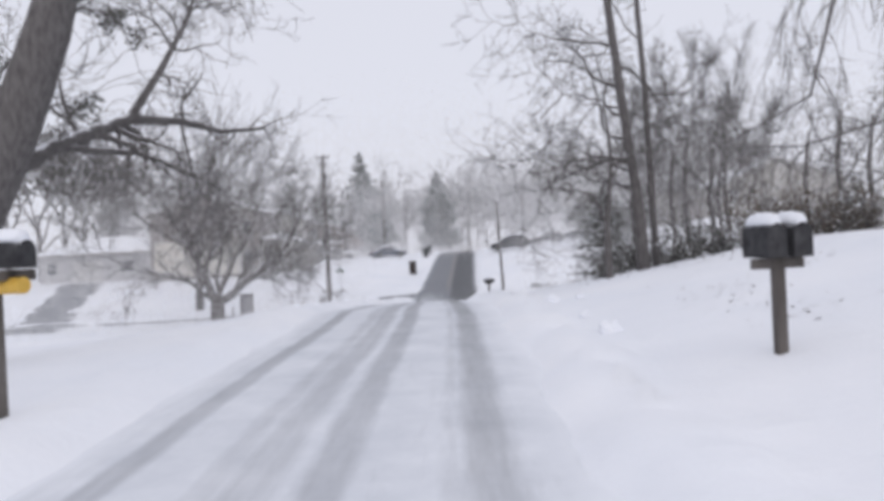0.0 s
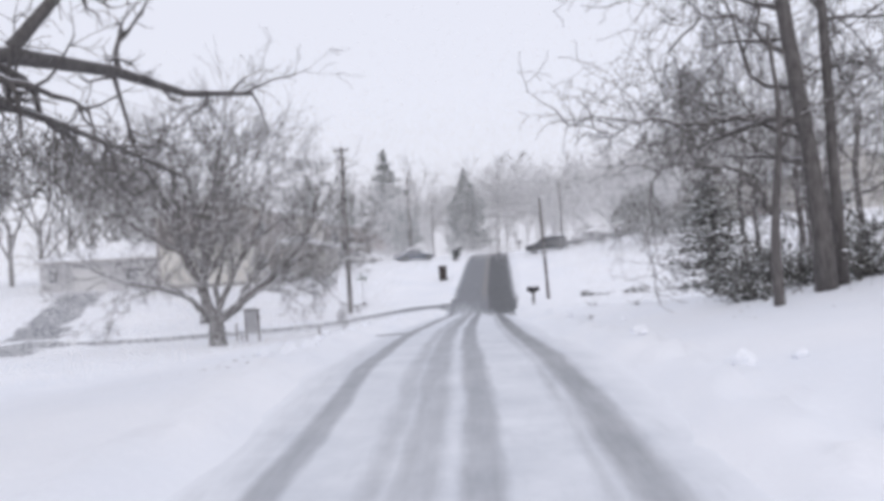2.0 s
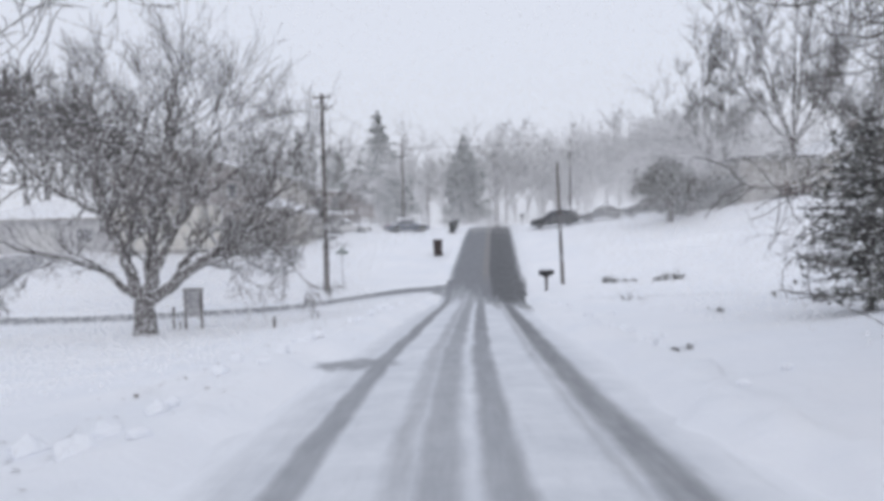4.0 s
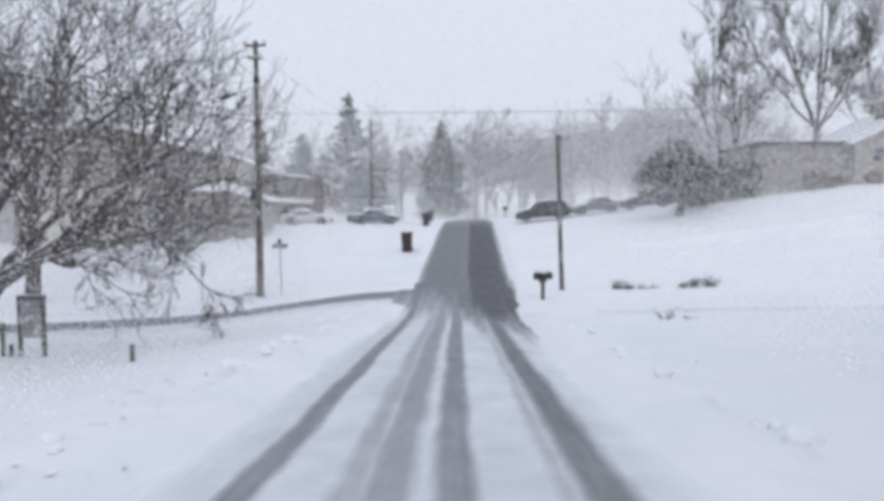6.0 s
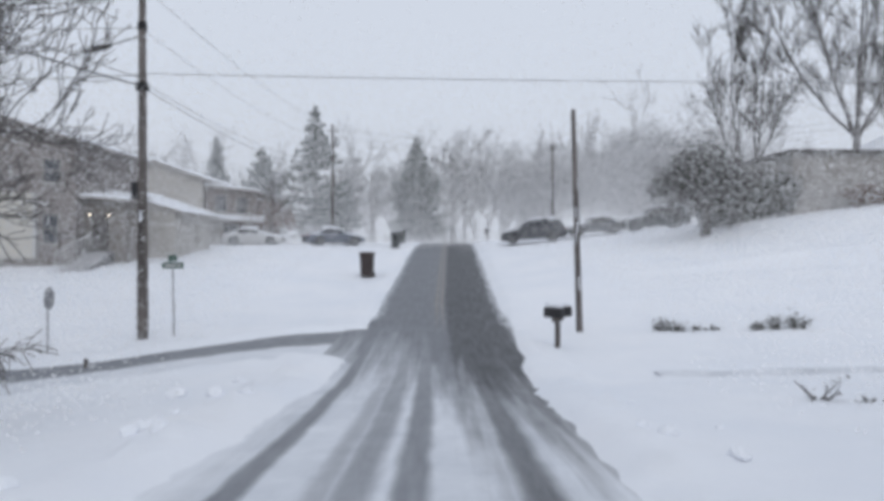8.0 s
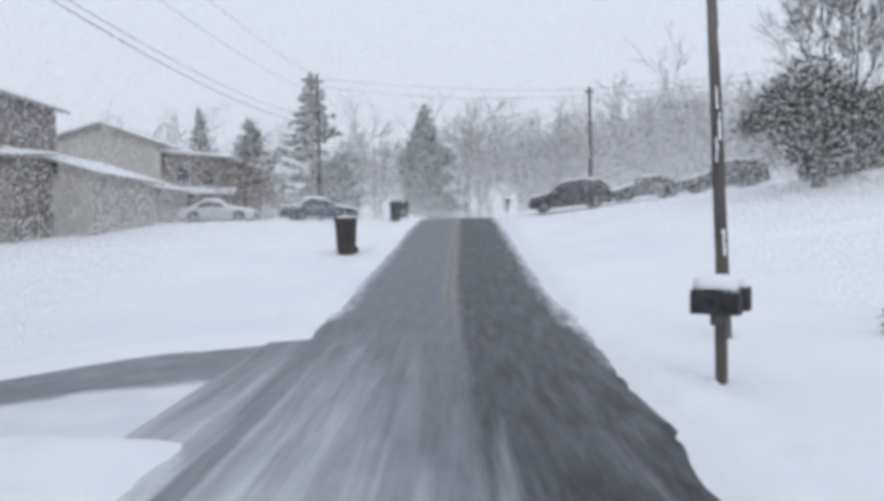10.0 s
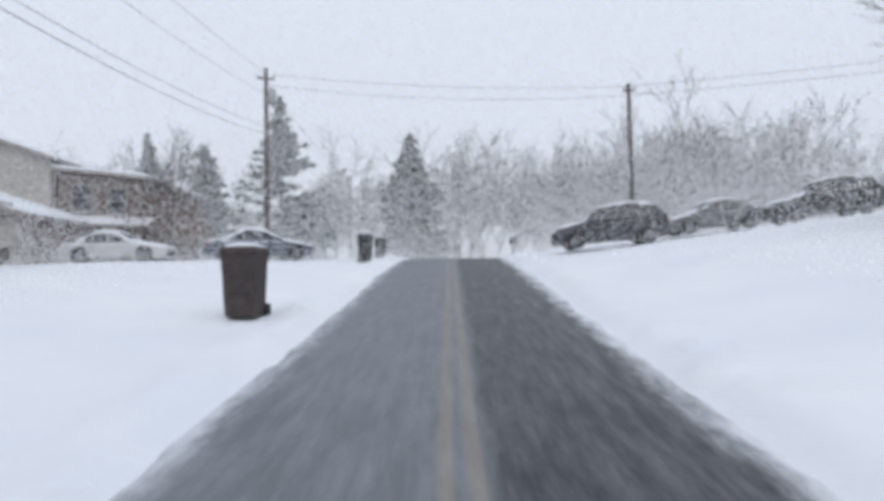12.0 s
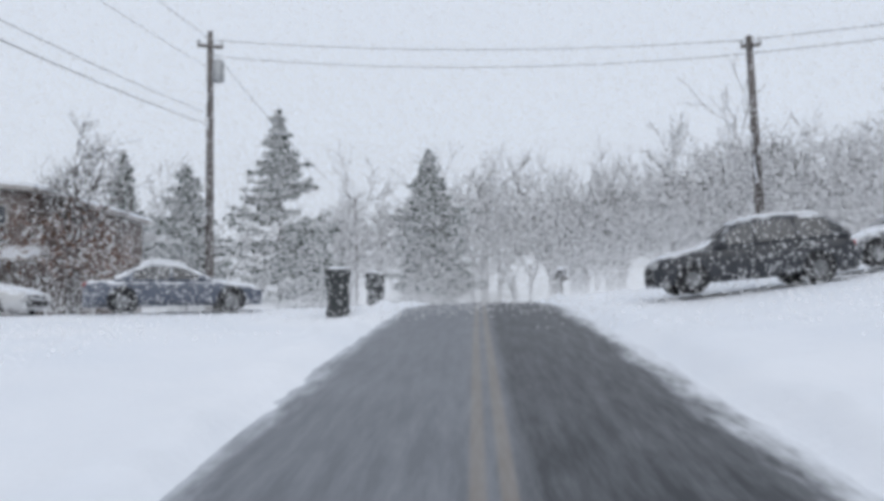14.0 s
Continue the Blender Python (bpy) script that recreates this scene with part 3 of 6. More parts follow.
# spreading tree beside the side road: crooked stems from a short thick trunk
def spreading_tree():
    rng, twigs = random.Random(11), Shape()
    ob = thing("spreading_tree", "broad bare tree with snow-dusted crooked limbs beside the side road", "tree", at_ground(-13.1, 45.4))
    part("trunk", Shape().tube(bend([(0.02, 0, -0.1), (0.0, 0, 0.25), (0, 0, 0.8), (-0.03, 0, 1.3), (-0.04, 0, 1.7)]), [0.50 - 0.012 * k for k in range(17)], 12), M_BARK, ob, smooth_=True)
    up = dict(BARE, crook=0.17, lift=0.10, forks=(5, 5), angle=(18, 52), shrink=(0.45, 0.75), least=0.0105, thin=0.024)
    down = dict(up, lift=-0.05)
    for points, r, shoots, reach in (
        ([(-0.05, 0, 1.3), (-0.7, 0.1, 2.9), (-1.5, 0.2, 4.7), (-1.9, 0.3, 6.6), (-2.0, 0.4, 8.6), (-2.3, 0.5, 10.0)], 0.27, 15, 2.2),
        ([(-1.5, 0.2, 4.7), (-0.9, 0.6, 6.2), (-0.3, 0.9, 8.0), (0.1, 1.2, 9.4)], 0.15, 11, 1.9),
        ([(0.1, 0, 1.2), (0.9, 0.4, 2.0), (2.0, 1.0, 2.9), (3.2, 1.7, 3.9), (4.2, 2.2, 5.2), (4.7, 2.6, 6.8), (5.0, 2.8, 7.8)], 0.28, 15, 2.0),
        ([(3.2, 1.7, 3.9), (4.5, 2.7, 4.5), (5.6, 3.6, 4.9), (6.5, 4.4, 5.2)], 0.12, 11, 1.7),
        ([(0, 0, 1.5), (0.7, 0.5, 3.4), (1.6, 1.0, 5.2), (2.3, 1.4, 7.0), (2.7, 1.6, 8.3)], 0.18, 12, 2.0),
        ([(1.6, 1.0, 5.2), (2.9, 1.6, 6.2), (3.9, 2.2, 7.2), (4.4, 2.6, 8.2)], 0.10, 10, 1.7),
        ([(-0.1, 0, 1.4), (-1.3, -0.4, 2.6), (-2.8, -0.8, 3.2), (-4.4, -1.1, 3.6), (-5.8, -1.3, 4.4)], 0.16, 12, 1.9),
        ([(-1.5, 0.2, 4.7), (-3.0, -0.1, 5.6), (-4.4, -0.3, 6.8), (-5.2, -0.4, 8.2)], 0.12, 11, 1.9),
        ([(0, 0, 1.5), (-0.3, 1.3, 3.2), (-0.2, 2.6, 5.2), (0.2, 3.4, 7.2)], 0.16, 10, 1.9),
        ([(4.2, 2.2, 5.2), (5.2, 3.0, 6.0), (5.8, 3.6, 7.0)], 0.09, 9, 1.5),
        ([(0.9, 0.4, 2.0), (1.5, 1.6, 3.4), (2.4, 2.9, 4.6), (3.6, 3.9, 5.6)], 0.13, 11, 1.8),
        ([(-0.7, 0.1, 2.9), (-0.2, -0.6, 4.4), (0.6, -0.9, 5.8), (1.0, -1.0, 7.2)], 0.11, 8, 1.7),
        ([(0.9, 0.4, 2.0), (2.2, 0.3, 2.7), (3.6, 0.5, 3.1), (5.0, 1.0, 3.3)], 0.09, 14, 1.4),
        ([(2.0, 1.0, 2.9), (3.4, 1.9, 3.2), (4.8, 2.9, 3.5), (6.0, 3.8, 3.9)], 0.08, 14, 1.4),
    ):
        limb(ob, rng, twigs, points, r, round(shoots * 1.1), reach, up)
    for points, r in (([(3.2, 1.7, 3.9), (4.2, 2.2, 3.5), (5.1, 2.8, 2.5), (5.8, 3.3, 1.5)], 0.06), ([(2.0, 1.0, 2.9), (3.0, 1.2, 2.6), (4.0, 1.6, 1.8)], 0.05), ([(-2.8, -0.8, 3.2), (-4.0, -1.3, 2.6), (-5.2, -1.6, 1.8)], 0.05)):
        limb(ob, rng, twigs, points, r, 6, 1.1, down, 0.3, "drooping lower limb")
    part("crown", twigs, M_TWIG, ob, kind="stuff")


spreading_tree()
tall = dict(BARE, crook=0.10, lift=0.05, forks=(7, 7, 6), angle=(14, 42), shrink=(0.42, 0.72), least=0.011, thin=0.03)
bare_tree("tall_tree", "tall bare tree standing behind the spreading tree", at_ground(-19.5, 59.8), 31,
          ([(0, 0, 0), (0.1, 0, 2), (0, 0.1, 4.5)], [0.36, 0.3, 0.25]),
          [(0.98, (0.1, 0, 1), 8.5, 0.2, 3), (0.9, (0.6, 0.1, 1), 7.5, 0.16, 3), (0.85, (-0.6, 0, 1), 7.5, 0.16, 3), (0.95, (0.1, -0.5, 1), 7.0, 0.14, 3), (0.7, (0.5, 0.5, 0.9), 6.0, 0.12, 3), (0.6, (-0.7, 0.3, 0.8), 6.0, 0.12, 3)], tall)
# tall trees behind the right-hand house: stems that fan out from a fork
def fan_tree(x, y, seed, stems, fork, limbs, rise, reach):
    """stems: x of each stem's foot; fork: height of the fork; limbs: (stem, lean in degrees, lean away, length, radius)."""
    rng, twigs = random.Random(seed), Shape()
    ob = thing("tall_tree", "tall bare tree with upswept branches behind the hedge", "tree", at_ground(x, y), group="trees behind the hedge")
    style = dict(BARE, crook=0.09, lift=0.04, forks=(5, 5), angle=(10, 30), shrink=(0.5, 0.85), least=0.016, thin=0.04)
    for foot, r in stems:
        part("trunk", Shape().tube(bend([(foot * 0.6, 0, -0.2), (foot, 0, fork * 0.5), (foot * 1.15, 0.05, fork)], 3), [r * (1 - 0.06 * k) for k in range(7)], 10), M_BARK, ob, smooth_=True)
    for k, lean, away, length, r in limbs:
        foot = stems[k][0] * 1.15
        a, b = radians(lean), radians(away)
        pts = [(foot + length * u * math.sin(a) * (1 - rise * u), length * u * math.sin(b), fork - 0.1 + length * u * (math.cos(a) + (1 - math.cos(a)) * u)) for u in (0, 0.3, 0.65, 1.0)]
        limb(ob, rng, twigs, pts, r, 15, reach, style, 0.18, spread=(14, 42), stout=0.34)
    part("crown", twigs, M_TWIG, ob, kind="stuff")


fan_tree(29.6, 85.6, 43, [(0, 0.34)], 4.6, [(0, -46, 8, 11.0, 0.128), (0, -32, -10, 12.0, 0.144), (0, -15, 12, 12.5, 0.152), (0, -3, -8, 13.0, 0.152), (0, 12, 10, 12.5, 0.152), (0, 27, -6, 12.0, 0.144), (0, 44, 8, 10.5, 0.128)], 0.22, 2.4)
fan_tree(24.2, 91.0, 41, [(-0.35, 0.21), (0.75, 0.21)], 4.4, [(0, -30, 5, 8.0, 0.096), (0, -12, -8, 10.5, 0.120), (0, 3, 8, 10.0, 0.096), (1, -4, -6, 10.5, 0.104), (1, 12, 6, 10.0, 0.120), (1, 30, -5, 8.0, 0.096)], 0.45, 1.7)
fan_tree(38.5, 92.0, 45, [(0, 0.30)], 4.2, [(0, -42, 8, 8.0, 0.112), (0, -20, -10, 9.5, 0.128), (0, -2, 12, 10.0, 0.128), (0, 18, -8, 9.5, 0.128), (0, 38, 8, 8.0, 0.112)], 0.25, 2.0)
# two slim trunks on the bank with drooping vines and brush
wild = dict(BARE, crook=0.26, lift=-0.01, forks=(5, 5, 4), angle=(35, 80), shrink=(0.4, 0.75), least=0.007, thin=0.02)
bare_tree("leaning_tree", "slim dark tree trunk leaning over the bank with tangled bare branches", at_ground(6.65, 23.6), 51,
          ([(0, 0, -0.1), (-0.02, 0, 1.0), (-0.12, 0.1, 2.6), (-0.35, 0.25, 5.0), (-0.62, 0.35, 8.0), (-0.85, 0.4, 11.0)], [0.21, 0.165, 0.145, 0.13, 0.11, 0.07]),
          [(0.50, (-1, 0.85, 0.08), 3.6, 0.06, 3), (0.44, (-1, 0.75, 0.0), 3.3, 0.05, 3), (0.38, (-1, 0.6, 0.30), 3.0, 0.06, 3), (0.42, (-0.9, 0.9, 0.45), 3.0, 0.055, 3), (0.66, (0.9, 0.6, 0.2), 3.0, 0.05, 3), (0.58, (0.2, 1, 0.4), 3.0, 0.05, 3), (0.45, (-1, 0.2, 0.35), 2.8, 0.06, 3), (0.55, (-1, -0.2, 0.25), 2.6, 0.05, 3), (0.62, (-0.8, 0.3, 0.5), 3.0, 0.06, 3), (0.50, (0.8, 0.4, 0.3), 2.4, 0.05, 3),
           (0.70, (-0.9, 0, 0.4), 2.8, 0.05, 3), (0.78, (0.5, -0.2, 0.6), 2.8, 0.05, 3), (0.88, (-0.6, 0.1, 0.7), 2.6, 0.05, 3), (0.36, (-0.8, -0.4, 0.25), 1.9, 0.04, 2), (0.98, (0, 0, 1), 2.4, 0.06, 3)], wild)
bare_tree("slim_tree", "thin straight dark tree trunk with a few twigs", at_ground(7.1, 23.9), 53,
          ([(0, 0, -0.1), (-0.05, 0, 2.0), (-0.1, 0, 5.0), (-0.25, 0.1, 9.0), (-0.3, 0.1, 11.5)], [0.12, 0.095, 0.085, 0.07, 0.05]),
          [(0.5, (0.9, 0.2, 0.4), 2.2, 0.035, 2), (0.6, (-0.7, 0.4, 0.5), 2.0, 0.035, 2), (0.75, (0.8, -0.3, 0.4), 2.4, 0.04, 3), (0.9, (0.5, 0.4, 0.7), 2.2, 0.035, 3), (0.82, (0.9, 0.5, 0.1), 2.8, 0.04, 3)], wild)
for x, y, s, h in ((10.4, 33.0, 55, 0.95), (13.8, 36.0, 57, 1.1), (16.5, 34.0, 58, 1.0), (11.0, 38.0, 59, 0.9), (9.0, 34.0, 60, 0.85), (11.8, 35.5, 161, 1.1), (14.2, 39.0, 162, 1.15), (19.0, 36.0, 163, 1.25), (21.0, 33.0, 164, 1.1), (15.0, 40.0, 166, 1.1), (21.0, 37.0, 167, 1.2)):
    ob = bare_tree("thicket_tree", "thin tangled bare tree in the thicket on the bank", at_ground(x, y), s,
                   ([(0, 0, -0.1), (0.1, 0, 1.5), (0.0, 0.1, 3.5), (0.2, 0, 5.5)], [0.14, 0.11, 0.09, 0.06]),
                   [(0.4, (-1, 0.2, 0.4), 2.6, 0.05, 3), (0.55, (0.8, -0.3, 0.5), 2.6, 0.05, 3), (0.7, (-0.6, 0.5, 0.7), 2.6, 0.045, 3), (0.9, (0.3, 0.1, 1), 3.0, 0.045, 3), (0.8, (0.9, 0.2, 0.3), 2.6, 0.04, 3)], wild, "thicket on the bank")
    ob.scale = (h, h, h)

def sapling():
    """A forked sapling before the leaning tree, with a long crooked limb and a hanging vine."""
    rng, twigs = random.Random(91), Shape()
    ob = thing("sapling", "slim forked sapling with crooked bare branches on the bank", "tree", at_ground(5.5, 22.9))
    part("trunk", Shape().tube(bend([(0.02, 0, -0.1), (0.0, 0, 0.9), (0.04, 0, 1.75), (0.16, 0.05, 2.7), (0.22, 0.1, 3.6), (0.10, 0.1, 4.8)], 3), [0.10 - 0.0048 * k for k in range(16)], 9), M_BARK, ob, smooth_=True)
    style = dict(BARE, crook=0.24, lift=0.0, forks=(3, 3), angle=(30, 75), shrink=(0.4, 0.75), least=0.006, thin=0.06)
    for points, r, shoots, reach, label in (
        ([(0.03, 0, 1.5), (-0.2, 0.05, 2.1), (-0.52, 0.1, 2.45), (-1.2, 0.2, 2.62), (-2.0, 0.3, 2.6)], 0.05, 8, 0.8, ""),
        ([(0.2, 0.1, 3.3), (-0.7, 0.1, 3.35), (-1.35, 0.15, 3.2), (-2.0, 0.2, 3.45), (-2.6, 0.2, 3.25), (-3.4, 0.3, 3.45)], 0.035, 9, 0.9, "long crooked limb"),
        ([(-1.0, 0.1, 5.2), (-1.5, 0.15, 4.6), (-1.42, 0.1, 3.9), (-1.3, 0.1, 3.2), (-1.15, 0.15, 2.5)], 0.022, 6, 0.6, "hanging vine"),
        ([(0.10, 0.1, 4.8), (-0.3, 0.1, 5.1), (-1.0, 0.1, 5.2), (-1.5, 0.1, 5.9)], 0.03, 7, 0.9, ""),
        ([(0.2, 0.1, 3.0), (0.8, 0.2, 3.5), (1.5, 0.3, 3.6), (2.4, 0.4, 3.9)], 0.03, 7, 0.8, ""),
        ([(0.16, 0.05, 2.7), (0.5, 0.0, 3.3), (0.7, 0.0, 4.1), (1.3, 0.1, 4.9)], 0.03, 7, 0.9, ""),
    ):
        limb(ob, rng, twigs, points, r, shoots, reach, style, 0.3, label, (25, 75), 0.5)
    part("crown", twigs, M_TWIG, ob, kind="stuff")


sapling()


def weeping_tree():
    """A tree on the bank whose long limb droops towards the road."""
    x0, y0, z0 = at_ground(14.2, 18.6, 0.1)
    r = random.Random(83)
    ob = thing("weeping_tree", "bare tree on the bank with long drooping strands", "tree", (x0, y0, z0))
    rel = lambda pts: [Vector((x - x0, y - y0, z - z0)) for x, y, z in pts]
    part("trunk", Shape().tube(rel([(14.2, 18.6, z0), (14.1, 18.6, 5.0), (13.6, 18.5, 8.5)]), [0.22, 0.18, 0.12], 9), M_BARK, ob, smooth_=True)
    twigs = Shape()
    style = dict(BARE, crook=0.10, lift=-0.22, forks=(4, 3, 3), angle=(10, 40), shrink=(0.5, 0.9), least=0.006, thin=0.02)
    for pts, rad in (([(13.7, 18.5, 8.0), (11.6, 18.4, 9.0), (10.1, 18.2, 8.6), (9.4, 18.1, 7.2), (8.7, 18.0, 5.0), (7.4, 18.6, 4.3)], 0.06), ([(14.1, 18.6, 5.2), (12.0, 19.6, 4.9), (9.8, 20.6, 4.3), (8.2, 21.6, 4.5)], 0.05), ([(13.8, 18.5, 7.4), (11.8, 20.0, 9.2), (10.6, 21.0, 9.0), (10.2, 21.4, 7.6)], 0.05)):
        wood, line = Shape(), rel(pts)
        n = len(line) - 1
        wood.tube(line, [rad * (1 - 0.7 * k / n) for k in range(n + 1)], 6, caps=False)
        for _ in range(10):
            q, e = along(line, r.uniform(0.25, 1.0))
            branch(r, wood, twigs, q, aside(r, e, radians(r.uniform(20, 60))), r.uniform(0.9, 1.8), 0.016, 2, style)
        part("limb", wood, M_BARK, ob, "long drooping limb", True)
    part("crown", twigs, M_TWIG, ob, kind="stuff")


weeping_tree()


# big tree that reaches over the road from the left verge; its lowest limb runs along the road
def reaching_tree():
    x0, y0, z0 = at_ground(-8.1, 15.4, 0.1)
    rng = random.Random(77)
    ob = thing("reaching_tree", "thick dark leaning tree with bare limbs over the road", "tree", (x0, y0, z0))
    rel = lambda pts: [Vector((x - x0, y - y0, z - z0)) for x, y, z in pts]
    t = Shape()
    stem = rel([(-8.1, 15.4, z0), (-7.7, 15.4, z0 + 1.2), (-6.85, 15.4, 3.3), (-6.1, 15.4, 4.7), (-5.45, 15.4, 6.3), (-5.0, 15.5, 8.0), (-4.2, 15.8, 10.5)])
    t.tube(stem, [0.62, 0.52, 0.47, 0.40, 0.36, 0.27, 0.15], 12)
    part("trunk", t, M_BARK, ob, smooth_=True)
    twigs = Shape()
    style = dict(BARE, crook=0.24, lift=0.01, forks=(4, 4, 3), angle=(25, 65), shrink=(0.35, 0.65), least=0.006, thin=0.02)
    for pts, r in (
        ([(-6.75, 15.4, 3.7), (-6.95, 18.0, 4.75), (-6.5, 20.6, 5.8), (-6.25, 23.2, 6.2), (-6.0, 25.9, 6.35), (-5.2, 28.2, 6.8)], 0.20),
        ([(-6.5, 20.6, 5.8), (-6.1, 21.6, 7.2), (-5.6, 22.2, 8.6), (-5.3, 22.8, 10.2)], 0.11),
        ([(-6.9, 18.0, 4.75), (-6.1, 20.4, 4.9), (-5.6, 22.6, 4.5), (-5.3, 24.0, 4.2)], 0.08),
        ([(-6.25, 23.2, 6.2), (-6.3, 24.2, 4.6), (-6.0, 25.0, 3.6)], 0.045),
        ([(-5.45, 15.4, 6.3), (-6.4, 16.6, 8.2), (-7.2, 17.6, 9.6)], 0.16),
        ([(-6.1, 15.4, 4.7), (-7.3, 15.8, 6.4), (-8.3, 16.2, 8.4)], 0.20),
        ([(-5.45, 15.4, 6.3), (-5.1, 15.8, 6.8), (-4.8, 16.1, 6.85), (-4.4, 16.2, 6.5)], 0.035),
        ([(-6.0, 15.4, 4.9), (-5.7, 15.9, 5.15), (-5.5, 16.5, 5.25)], 0.03),
        ([(-5.3, 15.4, 6.7), (-4.2, 16.6, 7.8), (-3.0, 18.0, 8.6)], 0.10),
    ):
        wood, line = Shape(), rel(pts)
        n = len(line) - 1
        wood.tube(line, [r * (1 - 0.72 * k / n) for k in range(n + 1)], 8, caps=False)
        for k in range(14):
            u = rng.uniform(0.25, 1.0) if k else 1.0
            q, e = along(line, u)
            branch(rng, wood, twigs, q, aside(rng, e, radians(rng.uniform(30, 70))), rng.uniform(0.9, 2.0), max(r * (1 - 0.72 * u) * 0.6, 0.012), 2, style)
        part("limb", wood, M_BARK, ob, smooth_=True)
    part("crown", twigs, M_TWIG, ob, kind="stuff")
    # withered leaves still hanging in bunches
    leaves = Shape()
    for k in range(26):
        c = rel([(-4.55, 16.2, 6.66), (-4.85, 16.2, 6.85), (-4.35, 16.2, 6.44), (-5.5, 16.4, 5.2), (-5.65, 17.0, 5.33), (-6.7, 15.6, 6.3), (-6.5, 15.6, 6.0), (-6.9, 15.4, 5.3), (-6.8, 15.6, 6.8)])[k % 9] + Vector((rng.gauss(0, .10), rng.gauss(0, .15), rng.gauss(0, .09)))
        for _ in range(20):
            p = c + Vector((rng.gauss(0, .11), rng.gauss(0, .11), rng.gauss(0, .09)))
            a, b = Vector((rng.gauss(0, 1), rng.gauss(0, 1), rng.gauss(0, 1))).normalized() * 0.06, Vector((rng.gauss(0, 1), rng.gauss(0, 1), rng.gauss(0, 1))).normalized() * 0.035
            leaves.add([p - a, p + b, p + a, p - b], [(0, 1, 2, 3)])
    part("leaves", leaves, M_BRUSH, ob, "withered brown leaves in bunches", kind="stuff")


reaching_tree()


def leafy(rng, shape, c, size, count, leaf):
    """A loose clump of small leaves round c."""
    for _ in range(count):
        p = Vector(c) + Vector((rng.gauss(0, size[0]), rng.gauss(0, size[1]), rng.gauss(0, size[2])))
        a = Vector((rng.gauss(0, 1), rng.gauss(0, 1), rng.gauss(0, 0.6))).normalized() * leaf
        b = Vector((rng.gauss(0, 1), rng.gauss(0, 1), rng.gauss(0, 0.6))).normalized() * leaf * 0.5
        shape.add([p - a, p + b, p + a, p - b], [(0, 1, 2, 3)])


def conifer(name, label, place, seed, height, width, sparse=1.0, needle=0.16, group="", mat=None):
    rng = random.Random(seed)
    ob = thing(name, label, "tree", place, group=group)
    t, b, nd = Shape(), Shape(), Shape()
    t.tube([(0, 0, -0.3), (0.05, 0, height * 0.5), (0, 0, height)], [0.02 * height, 0.012 * height, 0.02], 8)
    part("trunk", t, M_BARK, ob, smooth_=True)
    z = height * 0.08
    while z < height * 0.985:
        u = z / height
        tip = 0.35 + 0.65 * min(1.0, (1 - u) * 4)
        reach = width * (min(1, (1 - u) * 1.55) ** 0.85) * rng.uniform(0.55, 1.15)
        for _ in range(max(3, round(8 * sparse))):
            w = rng.uniform(0, 2 * math.pi)
            if rng.random() > 0.9:
                continue
            d = Vector((math.cos(w), math.sin(w), rng.uniform(-0.15, 0.28)))
            ln = reach * rng.uniform(0.65, 1.1)
            pts = wander(rng, (0, 0, min(height * 0.97, max(0.3, z + rng.gauss(0, 0.02) * height))), d, ln, 3, 0.10, 0.02)
            b.tube(pts, [0.05, 0.035, 0.025, 0.015], 3, caps=False)
            for k in range(round(9 * sparse * (0.5 + ln / width))):
                q, e = along(pts, rng.uniform(0.25, 1))
                leafy(rng, nd, q, (0.22 * tip, 0.22 * tip, 0.10), 5, needle * tip * rng.uniform(0.8, 1.5))
        z += height * 0.03 * rng.uniform(0.8, 1.3)
    part("bough_mass", b, M_BARK, ob, kind="stuff")
    part("needles", nd, mat or M_PINE, ob, "dark green needles under snow", kind="stuff")
    return ob


conifer("pine_tree", "tall layered pine tree dusted with snow", at_ground(-16.8, 142.6), 61, 21.2, 5.6, 1.0, 0.34)
conifer("cypress_tree", "narrow dark evergreen tree dusted with snow", at_ground(-1.8, 143.0), 62, 16.6, 4.1, 1.5, 0.34)
conifer("pine_tree", "slender pine tree dusted with snow", at_ground(-29.5, 136.0), 63, 15.5, 2.6, 0.9, 0.32)
conifer("pine_tree", "snow-dusted pine tree behind parked cars", at_ground(-22.5, 133.0), 64, 13.4, 4.2, 0.9, 0.34)
conifer("pine_tree", "low snow-dusted evergreen beside the tall pine", at_ground(-12.4, 134.0), 65, 8.5, 3.6, 0.9, 0.32)


def shrub(name, label, place, seed, size, count, mat, leaf=0.07, stems=14, group=""):
    rng = random.Random(seed)
    ob = thing(name, label, "shrub", place, group=group)
    st, lv = Shape(), Shape()
    for _ in range(stems):
        d = Vector((rng.gauss(0, 0.6) * size[0], rng.gauss(0, 0.6) * size[1], size[2] * rng.uniform(0.6, 1.0)))
        pts = wander(rng, (rng.gauss(0, 0.2) * size[0], rng.gauss(0, 0.2) * size[1], -0.05), d, d.length, 4, 0.15, 0.0)
        st.tube(pts, [0.03, 0.024, 0.018, 0.012, 0.008], 4, caps=False)
        for _ in range(max(1, count // stems)):
            q, _e = along(pts, rng.uniform(0.15, 1))
            leafy(rng, lv, q, (0.10 * size[0] + 0.05, 0.10 * size[1] + 0.05, 0.08 * size[2] + 0.03), 4, leaf * rng.uniform(0.7, 1.3))
    part("stem_mass", st, M_TWIG, ob, kind="stuff")
    part("leaves", lv, mat, ob, kind="stuff")
    return ob


